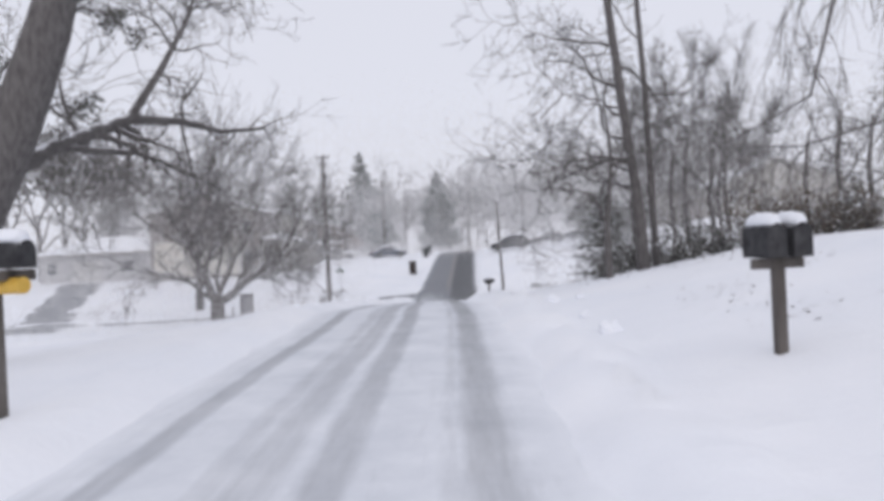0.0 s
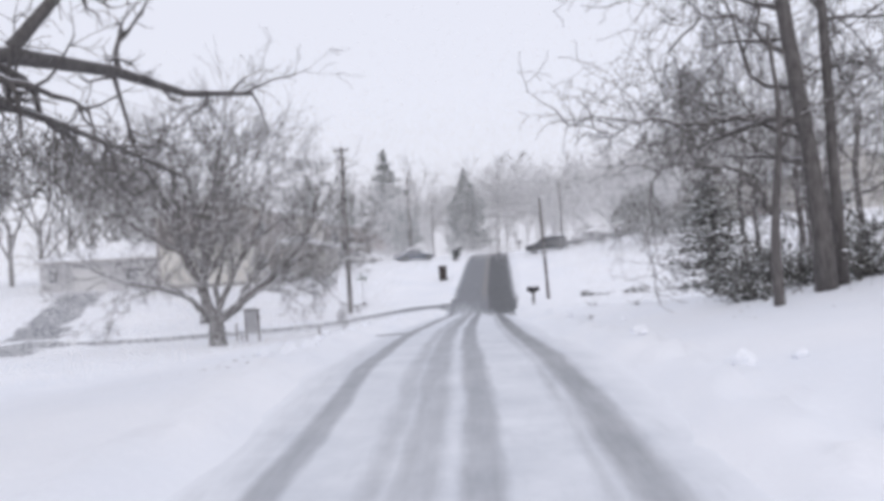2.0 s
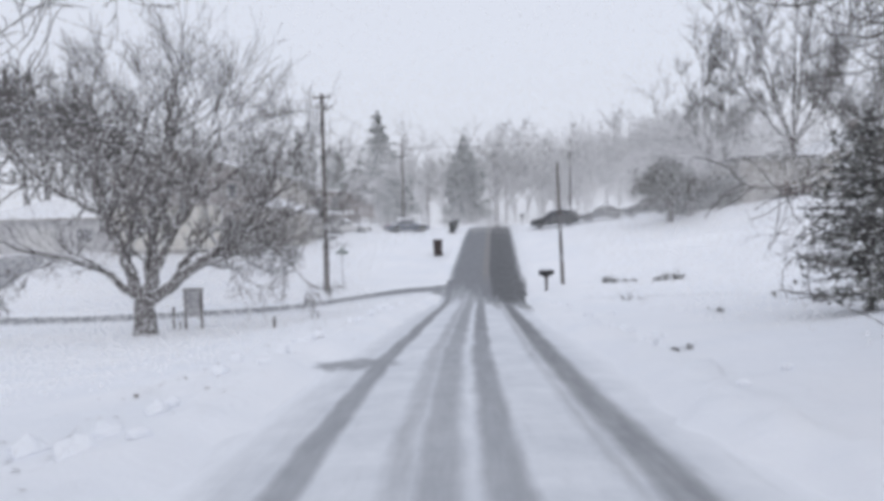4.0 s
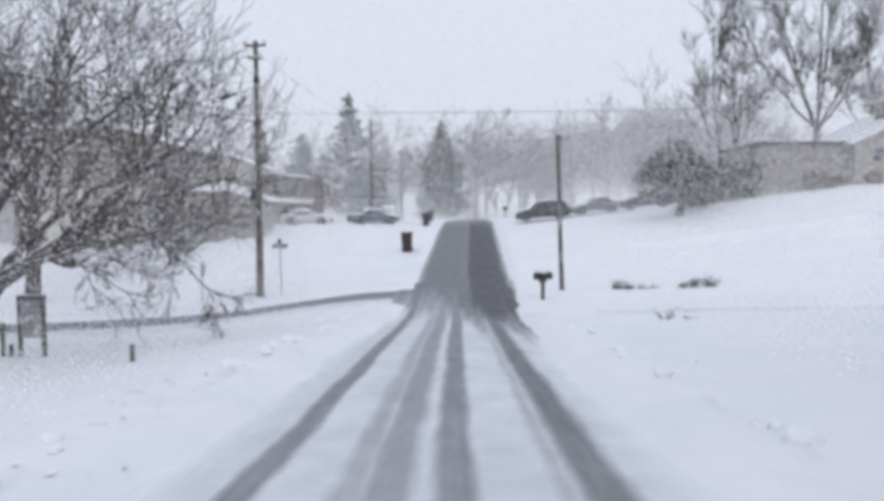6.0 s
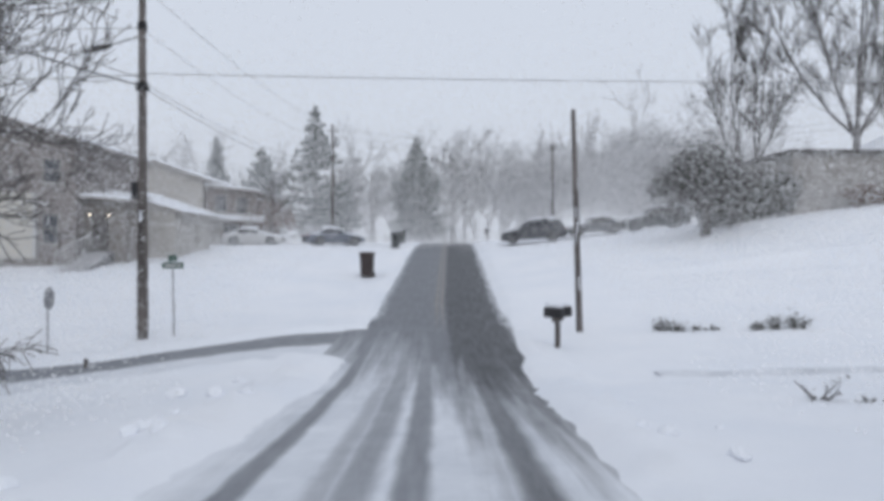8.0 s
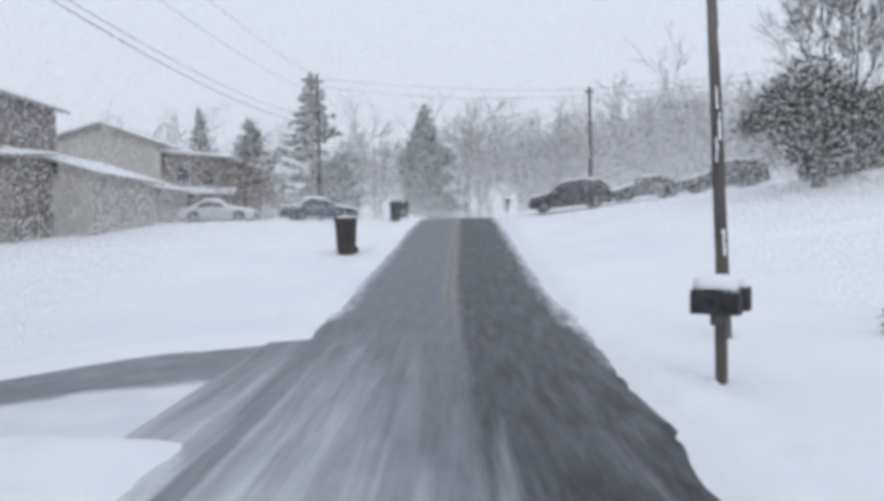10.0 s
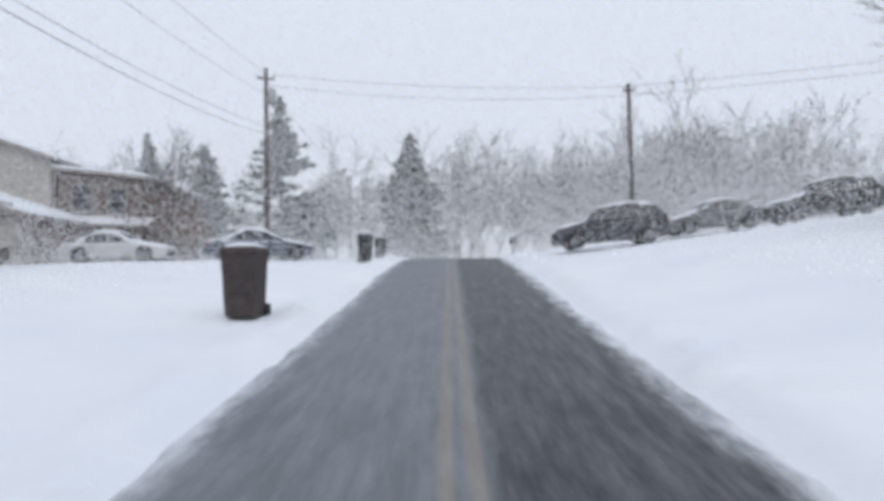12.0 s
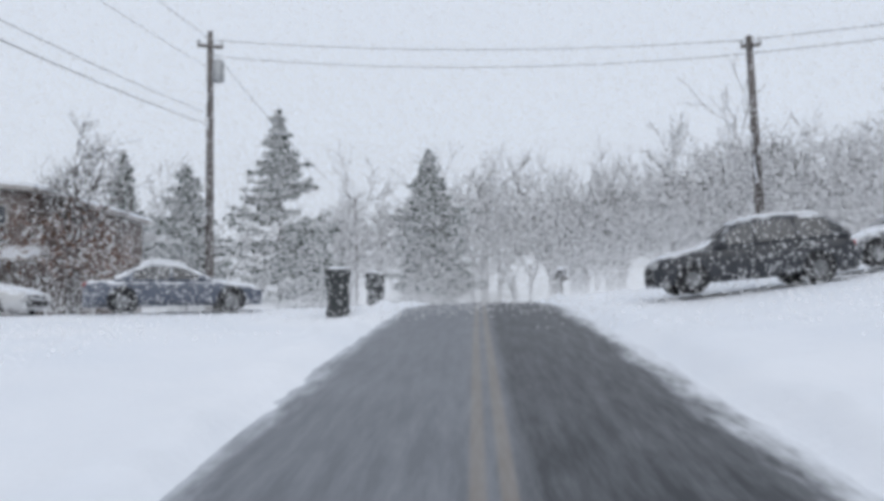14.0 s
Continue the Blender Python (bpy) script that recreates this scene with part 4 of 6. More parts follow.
# brush at the foot of the trees on the bank
for x, y, s, h, n in ((5.9, 25.4, 71, 0.8, 170), (6.5, 27.2, 72, 1.1, 200), (7.6, 28.5, 77, 1.3, 240), (9.4, 27.5, 78, 1.6, 220), (7.3, 26.0, 79, 1.0, 200), (7.8, 24.6, 73, 0.9, 220), (9.0, 24.0, 74, 0.8, 180), (11.5, 23.5, 75, 1.0, 500), (13.2, 25.0, 76, 1.7, 700)):
    shrub("brush", "dark tangled evergreen brush flecked with snow at the tree's foot", at_ground(x, y), s, (0.8, 0.8, h), n, M_BRUSH, 0.07, 18, "brush on the bank")

# brown-leaved undergrowth behind the crest of the bank
for x, y, s, h, n in ((9.7, 22.2, 171, 1.3, 380), (10.8, 22.4, 172, 1.6, 420), (12.0, 22.0, 173, 1.4, 380), (10.6, 25.0, 174, 1.9, 420), (12.6, 27.5, 175, 2.2, 420)):
    shrub("undergrowth", "tangled undergrowth with withered brown leaves on the bank", at_ground(x, y), s, (1.0, 0.7, h), n, M_OLIVE, 0.06, 20, "undergrowth on the bank")


def umbrella_tree():
    """The dense low tree on the rising lawn."""
    rng = random.Random(81)
    ob = thing("garden_tree", "low dense umbrella-shaped tree on the snowy lawn", "tree", at_ground(16.2, 78.2))
    t, lv, tw = Shape(), Shape(), Shape()
    t.tube([(0, 0, -0.2), (0.05, 0, 0.8), (-0.05, 0, 2.0)], [0.34, 0.27, 0.22], 9)
    part("trunk", t, M_BARK, ob, smooth_=True)
    style = dict(BARE, crook=0.22, lift=0.0, forks=(6, 6, 5), angle=(25, 65), shrink=(0.45, 0.7), least=0.012, thin=0.03)
    for k in range(8):
        w = 2 * math.pi * k / 8 + rng.uniform(-0.3, 0.3)
        wood = Shape()
        branch(rng, wood, tw, (0, 0, 1.6), Vector((math.cos(w), math.sin(w), rng.uniform(0.55, 1.3))), 2.5, 0.12, 3, style)
        part("limb", wood, M_BARK, ob, smooth_=True)
    for _ in range(1700):
        w, v = rng.uniform(0, 2 * math.pi), rng.random()
        rad = 2.7 * math.sqrt(rng.random())
        leafy(rng, lv, (rad * math.cos(w) - 0.4, rad * math.sin(w), 1.9 + 3.7 * (1 - (rad / 3.0) ** 2) * (0.45 + 0.55 * v)), (0.16, 0.16, 0.1), 3, 0.11)
    part("crown", tw, M_TWIG, ob, kind="stuff")
    part("leaves", lv, M_GARDEN, ob, "dark withered foliage", kind="stuff")


umbrella_tree()
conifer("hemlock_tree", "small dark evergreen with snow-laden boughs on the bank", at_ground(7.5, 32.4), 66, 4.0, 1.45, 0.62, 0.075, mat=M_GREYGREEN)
for k in range(6):
    shrub("hedge_bush", "dark clipped evergreen hedge bush beside the house", at_ground(18.2 + 0.95 * k, 82.4 + 0.1 * k), 90 + k, (0.9, 0.7, 2.9), 1500, M_BRUSH, 0.15, 22, "hedge by the house")
for x, y, s, h in ((27.2, 81.2, 101, 1.5), (28.4, 81.0, 102, 1.1), (31.5, 81.0, 103, 1.2)):
    shrub("house_bush", "bare snow-dusted bush in front of the house wall", at_ground(x, y), s, (0.8, 0.5, h), 500, M_DEAD, 0.09, 20, "bushes by the wall")
ob = bare_tree("oak_tree", "oak tree with withered reddish-brown leaves beside the house", at_ground(-13.6, 99.0), 111,
          ([(0, 0, 0), (0.05, 0, 1.5), (0, 0, 2.6)], [0.26, 0.22, 0.18]),
          [(0.95, (0.5, 0, 1), 2.6, 0.12, 3), (0.9, (-0.5, 0.1, 1), 2.6, 0.12, 3), (0.95, (0.1, -0.6, 1), 2.4, 0.1, 3), (0.9, (0.9, 0, 0.6), 2.2, 0.09, 3)], dict(BARE, least=0.012, thin=0.03))
lv, rng = Shape(), random.Random(5)
for _ in range(700):
    w, rad = rng.uniform(0, 2 * math.pi), 2.6 * math.sqrt(rng.random())
    leafy(rng, lv, (rad * math.cos(w) - 0.4, rad * math.sin(w), 1.6 + 3.2 * rng.random() * (1 - (rad / 3) ** 2)), (0.2, 0.2, 0.15), 3, 0.13)
part("leaves", lv, M_DEAD, ob, "withered reddish-brown leaves", kind="stuff")
# low frozen plants poking through the snow on the lawn
for x, y, s, sz, n in ((7.4, 59.3, 121, (0.26, 0.15, 0.50), 90), (7.9, 59.2, 122, (0.26, 0.15, 0.40), 70), (8.4, 59.1, 123, (0.24, 0.15, 0.26), 40), (8.9, 59.1, 124, (0.24, 0.15, 0.24), 40), (10.1, 58.8, 127, (0.28, 0.18, 0.36), 80), (10.7, 58.7, 125, (0.30, 0.18, 0.50), 120), (11.3, 58.6, 126, (0.30, 0.2, 0.55), 120)):
    shrub("frozen_plant", "low withered plant clump poking through the snow", at_ground(x, y), s, sz, n, M_BRUSH, 0.05, 9, "plants on the lawn")
for x, y, s in ((6.2, 48.3, 131), (6.75, 48.0, 132), (3.3, 29.9, 133), (5.9, 36.0, 134)):
    shrub("dead_stalks", "dark broken stalks sticking out of the snow", at_ground(x, y), s, (0.35, 0.2, 0.45 if s == 131 else 0.2), 12, M_BRUSH, 0.05, 6, "stalks in the snow")


def leaf_litter():
    """Fallen leaves and twigs showing through the thin snow on the bank."""
    r, s = random.Random(151), Shape()
    for _ in range(6500):
        x, y = r.uniform(4.6, 16), r.uniform(11, 29)
        if noise.noise((x * 0.5, y * 0.5, 4)) < r.uniform(-0.2, 0.5):
            continue
        z = snow_top(x, y) + 0.012
        a, w = r.uniform(0, 6.28), r.uniform(0.015, 0.045)
        d, e = Vector((math.cos(a), math.sin(a), r.uniform(-0.1, 0.35))) * w, Vector((-math.sin(a), math.cos(a), r.uniform(-0.1, 0.35))) * w * 0.5
        c = Vector((x, y, z))
        s.add([c - d, c + e, c + d, c - e], [(0, 1, 2, 3)])
    for _ in range(260):
        x, y = r.gauss(-4.2, 0.6), r.uniform(22, 40)
        a, w = r.uniform(0, 6.28), r.uniform(0.02, 0.06)
        d, e = Vector((math.cos(a), math.sin(a), 0.2)) * w, Vector((-math.sin(a), math.cos(a), 0.3)) * w * 0.6
        c = Vector((x, y, snow_top(x, y) + 0.015))
        s.add([c - d, c + e, c + d, c - e], [(0, 1, 2, 3)])
    ob = new("leaf_litter", s.mesh("leaf_litter", M_OLIVE))
    tagged(ob, "brown fallen leaves showing through thin snow on the bank", "leaves", kind="stuff")


leaf_litter()


def far_woods():
    """Bare woods beyond the crest, a pale mass in the falling snow."""
    rng = random.Random(141)
    wood, twigs = Shape(), Shape()
    style = dict(BARE, crook=0.15, lift=0.05, forks=(3, 4, 4), angle=(18, 48), shrink=(0.45, 0.72), least=0.06, thin=0.08, bends=2)
    spots = [(rng.uniform(2, 64), rng.uniform(160, 188)) for _ in range(46)] + [(rng.uniform(-22, 16), rng.uniform(170, 200)) for _ in range(14)] + [(rng.uniform(-90, -36), rng.uniform(160, 188)) for _ in range(12)] + [(rng.uniform(36, 74), rng.uniform(159, 174)) for _ in range(11)] + [(rng.uniform(-62, -40), rng.uniform(80, 110)) for _ in range(8)]
    for x, y in spots:
        h = rng.uniform(6.6, 9.8) * (1.1 if x > 36 and y < 174 else 1)
        z = float(land(x, y))
        q = Vector((x, y, z + h * 0.8))
        wood.tube([(x, y, z - 0.3), q], [0.3, 0.2], 6)
        for k in range(5):
            w = rng.uniform(0, 6.28)
            branch(rng, wood, twigs, q - Vector((0, 0, h * 0.12 * k)), Vector((math.cos(w) * 0.55, math.sin(w) * 0.55, 1)), h * rng.uniform(0.7, 1.05), 0.14, 3, style)
    ob = thing("far_woods", "pale bare woods on the hill beyond the houses", "woods")
    part("trunks", wood, M_BARK, ob, kind="stuff")
    part("crown", twigs, M_TWIG, ob, kind="stuff")
    tagged(ob, kind="stuff")


far_woods()

# ---- utility poles and wires ----
def utility_pole(x, y, top, lean=(0, 0), arms=(), label="tall weathered wooden utility pole in the snow", width=0.17):
    z0 = snow_top(x, y) - 0.2
    h = top - z0
    ob = thing("utility_pole", label, "utility pole", (x, y, z0), group="utility poles")
    at = lambda z: Vector((lean[0] * z / h, lean[1] * z / h, z))
    s = Shape()
    s.tube([at(h * k / 6) for k in range(7)], [width * (1 - 0.38 * k / 6) for k in range(7)], 12)
    part("pole", s, M_POLE, ob, smooth_=True)
    r_ = random.Random(int(x * 7 + y))
    for k in range(5):  # wind-blown snow stuck to the pole
        za_ = h * r_.uniform(0.05, 0.85)
        zb_ = za_ + r_.uniform(0.15, 0.5)
        rad = lambda zz: width * (1 - 0.38 * zz / h) * 1.03
        mid = r_.uniform(200, 320)
        arc = lambda zz, lo_, hi_: [at(zz) + Vector((rad(zz) * math.cos(radians(mid + t)), rad(zz) * math.sin(radians(mid + t)), 0)) for t in (lo_, lo_ * 0.4, hi_ * 0.4, hi_)] + [at(zz) + Vector((rad(zz) * 0.9 * math.cos(radians(mid + t)), rad(zz) * 0.9 * math.sin(radians(mid + t)), 0)) for t in (hi_, lo_)]
        n_ = 9
        part("snow_patch", Shape().loft([arc(za_ + (zb_ - za_) * q / n_, -r_.uniform(2, 20), r_.uniform(2, 20)) for q in range(n_ + 1)]), M_SNOW, ob, "streak of snow stuck to the wood")
    for z, half, turn in arms:
        c = at(z - z0)
        m = Matrix.Translation(c) @ pose(0, 0, 0, 0, 0, turn)
        arm = part("crossarm", Shape().box((-half, -0.20, -0.055), (half, -0.10, 0.055), 0.012, m), M_POLE, ob)
        for u in (-0.9, 0.9):
            p = m @ Vector((half * u, -0.15, 0.05))
            part("insulator", Shape().tube([p, p + Vector((0, 0, 0.07)), p + Vector((0, 0, 0.14)), p + Vector((0, 0, 0.18))], [0.03, 0.055, 0.055, 0.02], 8), M_METAL, arm)
    return ob, z0, at


pole_l, zl, on_l = utility_pole(-9.09, 60.5, 10.28, arms=((10.05, 0.52, 0), (9.45, 0.32, 0)))
for z, r in ((8.5, 0.16), (6.55, 0.22)):
    c = on_l(z - zl)
    part("bracket", Shape().tube([c - Vector((0, 0, 0.12)), c + Vector((0, 0, 0.12))], [r, r * 0.9], 10), M_BLACK, pole_l)
c = on_l(3.2 - zl)
part("meter_box", Shape().box((c.x - 0.34, c.y - 0.12, c.z - 0.28), (c.x - 0.13, c.y + 0.12, c.z + 0.28), 0.02), M_BOX, pole_l)
c = on_l(5.4 - zl)
part("guard", Shape().tube([on_l(0.5), on_l(3.6)], [0.185, 0.165], 10), M_POLE, pole_l)
# street lamp: a raking arm and a cobra head
a0 = on_l(8.2 - zl)
arm = part("lamp_arm", Shape().tube([a0, a0 + Vector((-0.6, -0.15, -0.25)), a0 + Vector((-1.05, -0.25, -0.42))], 0.035, 8), M_METAL, pole_l)
head = [[(a0.x + x, a0.y - 0.27 + w * math.cos(t), a0.z + zc + hh * math.sin(t)) for t in [2 * math.pi * k / 12 for k in range(12)]] for x, w, hh, zc in ((-0.85, 0.05, 0.04, -0.40), (-1.0, 0.10, 0.08, -0.43), (-1.3, 0.15, 0.10, -0.50), (-1.55, 0.13, 0.08, -0.58), (-1.68, 0.05, 0.03, -0.62))]
part("lamp_head", Shape().loft(head), M_BOX, arm, smooth_=True)
pole_r, zr, on_r = utility_pole(5.02, 60.1, 5.76, lean=(-0.28, -0.2), label="bare leaning wooden pole with pale worn patches by the mailboxes", width=0.112)
pole_a, za, on_a = utility_pole(-8.17, 98.2, 11.8, arms=((11.2, 0.45, 20),), width=0.17)
c = on_a(10.3 - za)
part("transformer", Shape().tube([c + Vector((0.3, 0, -0.4)), c + Vector((0.3, 0, -0.36)), c + Vector((0.3, 0, 0.36)), c + Vector((0.3, 0, 0.42))], [0.18, 0.22, 0.22, 0.10], 14), M_METAL, pole_a, smooth_=True)
pole_b, zb, on_b = utility_pole(10.26, 95.3, 9.86, arms=((9.5, 0.3, -10),), width=0.16)
pole_c, zc_, on_c = utility_pole(-7.4, 130.0, 10.7, width=0.15)


def wire(a, b, sag, r=0.014, label="black overhead cable sagging between poles"):
    a, b = Vector(a), Vector(b)
    pts = [a.lerp(b, k / 24) - Vector((0, 0, sag * 4 * (k / 24) * (1 - k / 24))) for k in range(25)]
    ob = new("overhead_wire", Shape().tube(pts, r, 5).mesh("overhead_wire", M_WIRE, False))
    return tagged(ob, label, "cable", "overhead cables")


L_top, L_mid, L_low = (-9.09, 60.5, 10.15), (-9.09, 60.4, 8.4), (-9.09, 60.4, 6.55)
A_top, B_top = (-8.17, 98.2, 11.5), (10.26, 95.3, 9.75)
wire(L_low, (-8.17, 98.2, 8.3), 0.9, 0.014)
wire((-9.09, 60.4, 6.7), (-8.17, 98.2, 8.7), 0.8, 0.011)
wire(L_mid, (-8.17, 98.2, 10.4), 0.7, 0.008)
wire((-9.6, 60.4, 10.25), A_top, 0.6, 0.010)
wire(A_top, B_top, 0.35, 0.012)
wire((-8.17, 98.2, 10.9), (10.26, 95.3, 9.3), 0.45, 0.012)
wire(B_top, (48, 90, 13.0), 0.5, 0.014)
wire((10.26, 95.3, 9.3), (48, 90, 12.4), 0.5, 0.014)
wire((-8.17, 98.2, 11.2), (-7.4, 130, 10.5), 0.6, 0.012)
# cables that come along the left verge from behind, and the service drops to the houses
wire((-18.0, 8, 8.2), L_low, 1.3, 0.030)
wire((-18.0, 8, 8.5), (-9.09, 60.4, 6.8), 1.1, 0.014)
wire((-18.2, 8, 10.6), (-9.09, 60.4, 9.4), 0.9, 0.010)
wire((-30, 58.5, 7.2), (-9.2, 60.4, 6.9), 0.5, 0.016)
wire((-30, 58.8, 9.4), (-9.2, 60.4, 8.4), 0.5, 0.012)
wire((-9.0, 60.4, 6.95), (40, 65.0, 8.2), 0.25, 0.013)


# ---- signs, board, bins, mailboxes ----
def street_sign(x, y):
    z0 = snow_top(x, y)
    ob = thing("street_sign", "green street name sign on a thin steel post", "sign", (x, y, z0 - 0.2))
    part("post", Shape().tube([(0.04, 0, 0), (-0.02, 0, 2.62)], 0.035, 8), M_METAL, ob)
    blade = part("sign_blade", Shape().box((-0.36, -0.02, 2.40), (0.34, 0.02, 2.60), 0.008), M_GREEN, ob, "green sign blade")
    part("lettering", Shape().box((-0.27, -0.026, 2.46), (0.10, -0.022, 2.54)).box((0.14, -0.026, 2.46), (0.26, -0.022, 2.54)), M_TRIM, blade, "white lettering shown as bars")
    part("sign_blade", Shape().box((-0.03, -0.33, 2.64), (0.01, 0.33, 2.84), 0.008), M_GREEN, ob, "green sign blade set crosswise")
    part("snow_cap", Shape().box((-0.35, -0.03, 2.602), (0.33, 0.03, 2.64), 0.012), M_SNOW, ob)


street_sign(-8.15, 60.6)


def marker_sign(x, y):
    z0 = snow_top(x, y)
    ob = thing("stop_sign", "road sign on a steel post seen edge-on from behind", "sign", (x, y, z0 - 0.15), turn=95)
    part("post", Shape().tube([(0, 0, 0), (0, 0, 2.1)], 0.035, 8), M_METAL, ob)
    ring = lambda yy: [(0.36 * math.cos(math.pi / 8 + k * math.pi / 4), yy, 1.78 + 0.36 * math.sin(math.pi / 8 + k * math.pi / 4)) for k in range(8)]
    part("sign_plate", Shape().loft([ring(-0.05), ring(-0.035)]), M_SIGNBACK, ob, "grey metal back of a road sign")


marker_sign(-11.25, 58.85)


def notice_board(x, y):
    ob = thing("notice_board", "grey notice board on two wooden posts in the snow", "notice board", at_ground(x, y, 0.1), turn=-6)
    for u in (-0.36, 0.36):
        part("post", Shape().box((u - 0.05, -0.05, 0), (u + 0.05, 0.05, 1.85), 0.008), M_POST, ob)
    part("panel", Shape().box((-0.31, -0.03, 0.62), (0.31, 0.03, 1.72), 0.01), M_NOTICE, ob)
    part("frame_rail", Shape().box((-0.42, -0.065, 1.72), (0.42, 0.065, 1.82), 0.01), M_POST, ob)
    part("snow_cap", Shape().box((-0.40, -0.06, 1.822), (0.40, 0.06, 1.87), 0.02), M_SNOW, ob)


notice_board(-11.85, 47.1)
for x, y, h in ((-12.75, 47.2, 0.95), (-9.07, 56.7, 0.32), (-7.5, 43.8, 0.4), (-12.45, 47.1, 0.35)):
    ob = thing("stake", "short weathered wooden stake standing in the snow", "stake", at_ground(x, y, 0.1), turn=12, group="stakes in the snow")
    part("post", Shape().box((-0.05, -0.05, 0), (0.05, 0.05, h + 0.1), 0.012), M_POST, ob)


def wheelie_bin(name, label, x, y, turn, body_mat, lid_mat, scale=1.0, group="bins by the road"):
    ob = thing(name, label, "bin", at_ground(x, y, 0.05), turn, group)
    ob.scale = (scale,) * 3
    ring = lambda w, d, z, r=0.06: [(sx * (w / 2 - r) + r * math.cos(t), sy * (d / 2 - r) + r * math.sin(t), z) for sx, sy, t0 in ((1, 1, 0), (-1, 1, 90), (-1, -1, 180), (1, -1, 270)) for t in [radians(t0 + k * 45) for k in range(3)]]
    part("body", Shape().loft([ring(0.53, 0.64, 0.04), ring(0.55, 0.66, 0.12), ring(0.60, 0.74, 0.80), ring(0.62, 0.78, 1.08), ring(0.64, 0.80, 1.10), ring(0.64, 0.80, 1.15)]), body_mat, ob, smooth_=False)
    lid = part("lid", Shape().loft([ring(0.67, 0.84, 1.155), ring(0.67, 0.84, 1.20), ring(0.60, 0.74, 1.27), ring(0.42, 0.5, 1.295)]), lid_mat, ob)
    part("snow_cap", Shape().loft([ring(0.57, 0.70, 1.272, 0.1), ring(0.52, 0.64, 1.31, 0.1), ring(0.34, 0.4, 1.345, 0.1)]), M_SNOW, lid, "thin cap of snow", True)
    part("handle", Shape().tube([(-0.26, 0.44, 1.12), (-0.26, 0.50, 1.12), (0.26, 0.50, 1.12), (0.26, 0.44, 1.12)], 0.02, 6), body_mat, ob)
    for sx in (-1, 1):
        part("wheel", Shape().tube([(sx * 0.25, 0.34, 0.13), (sx * 0.32, 0.34, 0.13)], 0.13, 14), M_BLACK, ob)
    for z in (0.45, 0.86):
        part("rib", Shape().box((-0.25 - z * 0.04, -0.345 - z * 0.05, z), (0.25 + z * 0.04, -0.30 - z * 0.05, z + 0.05), 0.01), body_mat, ob)
    return ob


wheelie_bin("wheelie_bin", "dark brown wheeled bin standing in the snow by the road", -3.08, 74.4, -6, M_BIN, M_BIN, 1.04)
wheelie_bin("wheelie_bin", "dark grey wheeled bin near the hill crest", -2.45, 91.7, 10, M_BIN_DARK, M_BIN_DARK, 1.0)
wheelie_bin("wheelie_bin", "dark grey wheeled bin beside the driveway", -2.3, 99.0, -5, M_BIN_DARK, M_BIN_DARK, 0.95)


def mailbox(name, label, x, y, turn, boxes, post_h=1.0, scale=1.0, tall=0.06, post_y=0.0):
    ob = thing(name, label, "mailbox", at_ground(x, y, 0.1), turn)
    ob.scale = (scale,) * 3
    part("post", Shape().box((-0.06, post_y - 0.06, 0), (0.06, post_y + 0.06, post_h - tall), 0.01), M_POST, ob)
    part("crossbar", Shape().box((-0.30, -0.05, post_h - 0.09 - tall), (0.30, 0.05, post_h + 0.03 - tall), 0.01), M_POST, ob)
    for u in boxes:
        prof = lambda yy: [(u + 0.11, yy, post_h + 0.04 - tall)] + [(u + 0.11 * math.cos(t), yy, post_h + 0.11 + tall + 0.11 * math.sin(t)) for t in [math.pi * k / 10 for k in range(11)]] + [(u - 0.11, yy, post_h + 0.04 - tall)]
        box = part("box", Shape().loft([prof(-0.26), prof(0.26)]), M_BOX, ob)
        part("door", Shape().loft([[(p[0] * 1.0, -0.272, p[2]) for p in prof(0)], [(p[0], -0.262, p[2]) for p in prof(0)]]), M_BOX, box)
        part("flag", Shape().box((u + 0.112, -0.10, post_h + 0.18), (u + 0.12, -0.07, post_h + 0.36)), M_RED, box)
        cap = lambda yy, k: [(u + 0.105 * k * math.cos(t), yy, post_h + 0.13 + tall + (0.13 + 0.08 * k) * math.sin(t)) for t in [math.pi * (0.12 + 0.76 * j / 8) for j in range(9)]]
        part("snow_cap", Shape().loft([cap(-0.24, 0.8), cap(-0.1, 1.05), cap(0.1, 1.1), cap(0.24, 0.8)]), M_SNOW, box, "cap of snow", True)
    return ob


mailbox("mailbox", "pair of dark snow-capped mailboxes on a wooden post", 4.40, 10.3, 8, (-0.15, 0.15), 1.26, 0.85, 0.10)
mailbox("mailbox", "two snow-capped mailboxes on a post beside the leaning pole", 3.74, 57.0, 55, (-0.24, 0.24), 0.98)
mailbox("mailbox", "single dark mailbox on a post at the crest", 6.0, 109.0, 20, (0.0,), 1.05, 1.2)
box_l = mailbox("mailbox", "black mailbox with a yellow newspaper tube below it", -2.86, 10.0, 74, (0.0,), 1.72, 0.88, post_y=0.22)
part("paper_tube", Shape().tube([(0.0, -0.20, 1.52), (0.0, 0.30, 1.52)], 0.09, 12), M_YELLOW, box_l, "yellow newspaper tube")


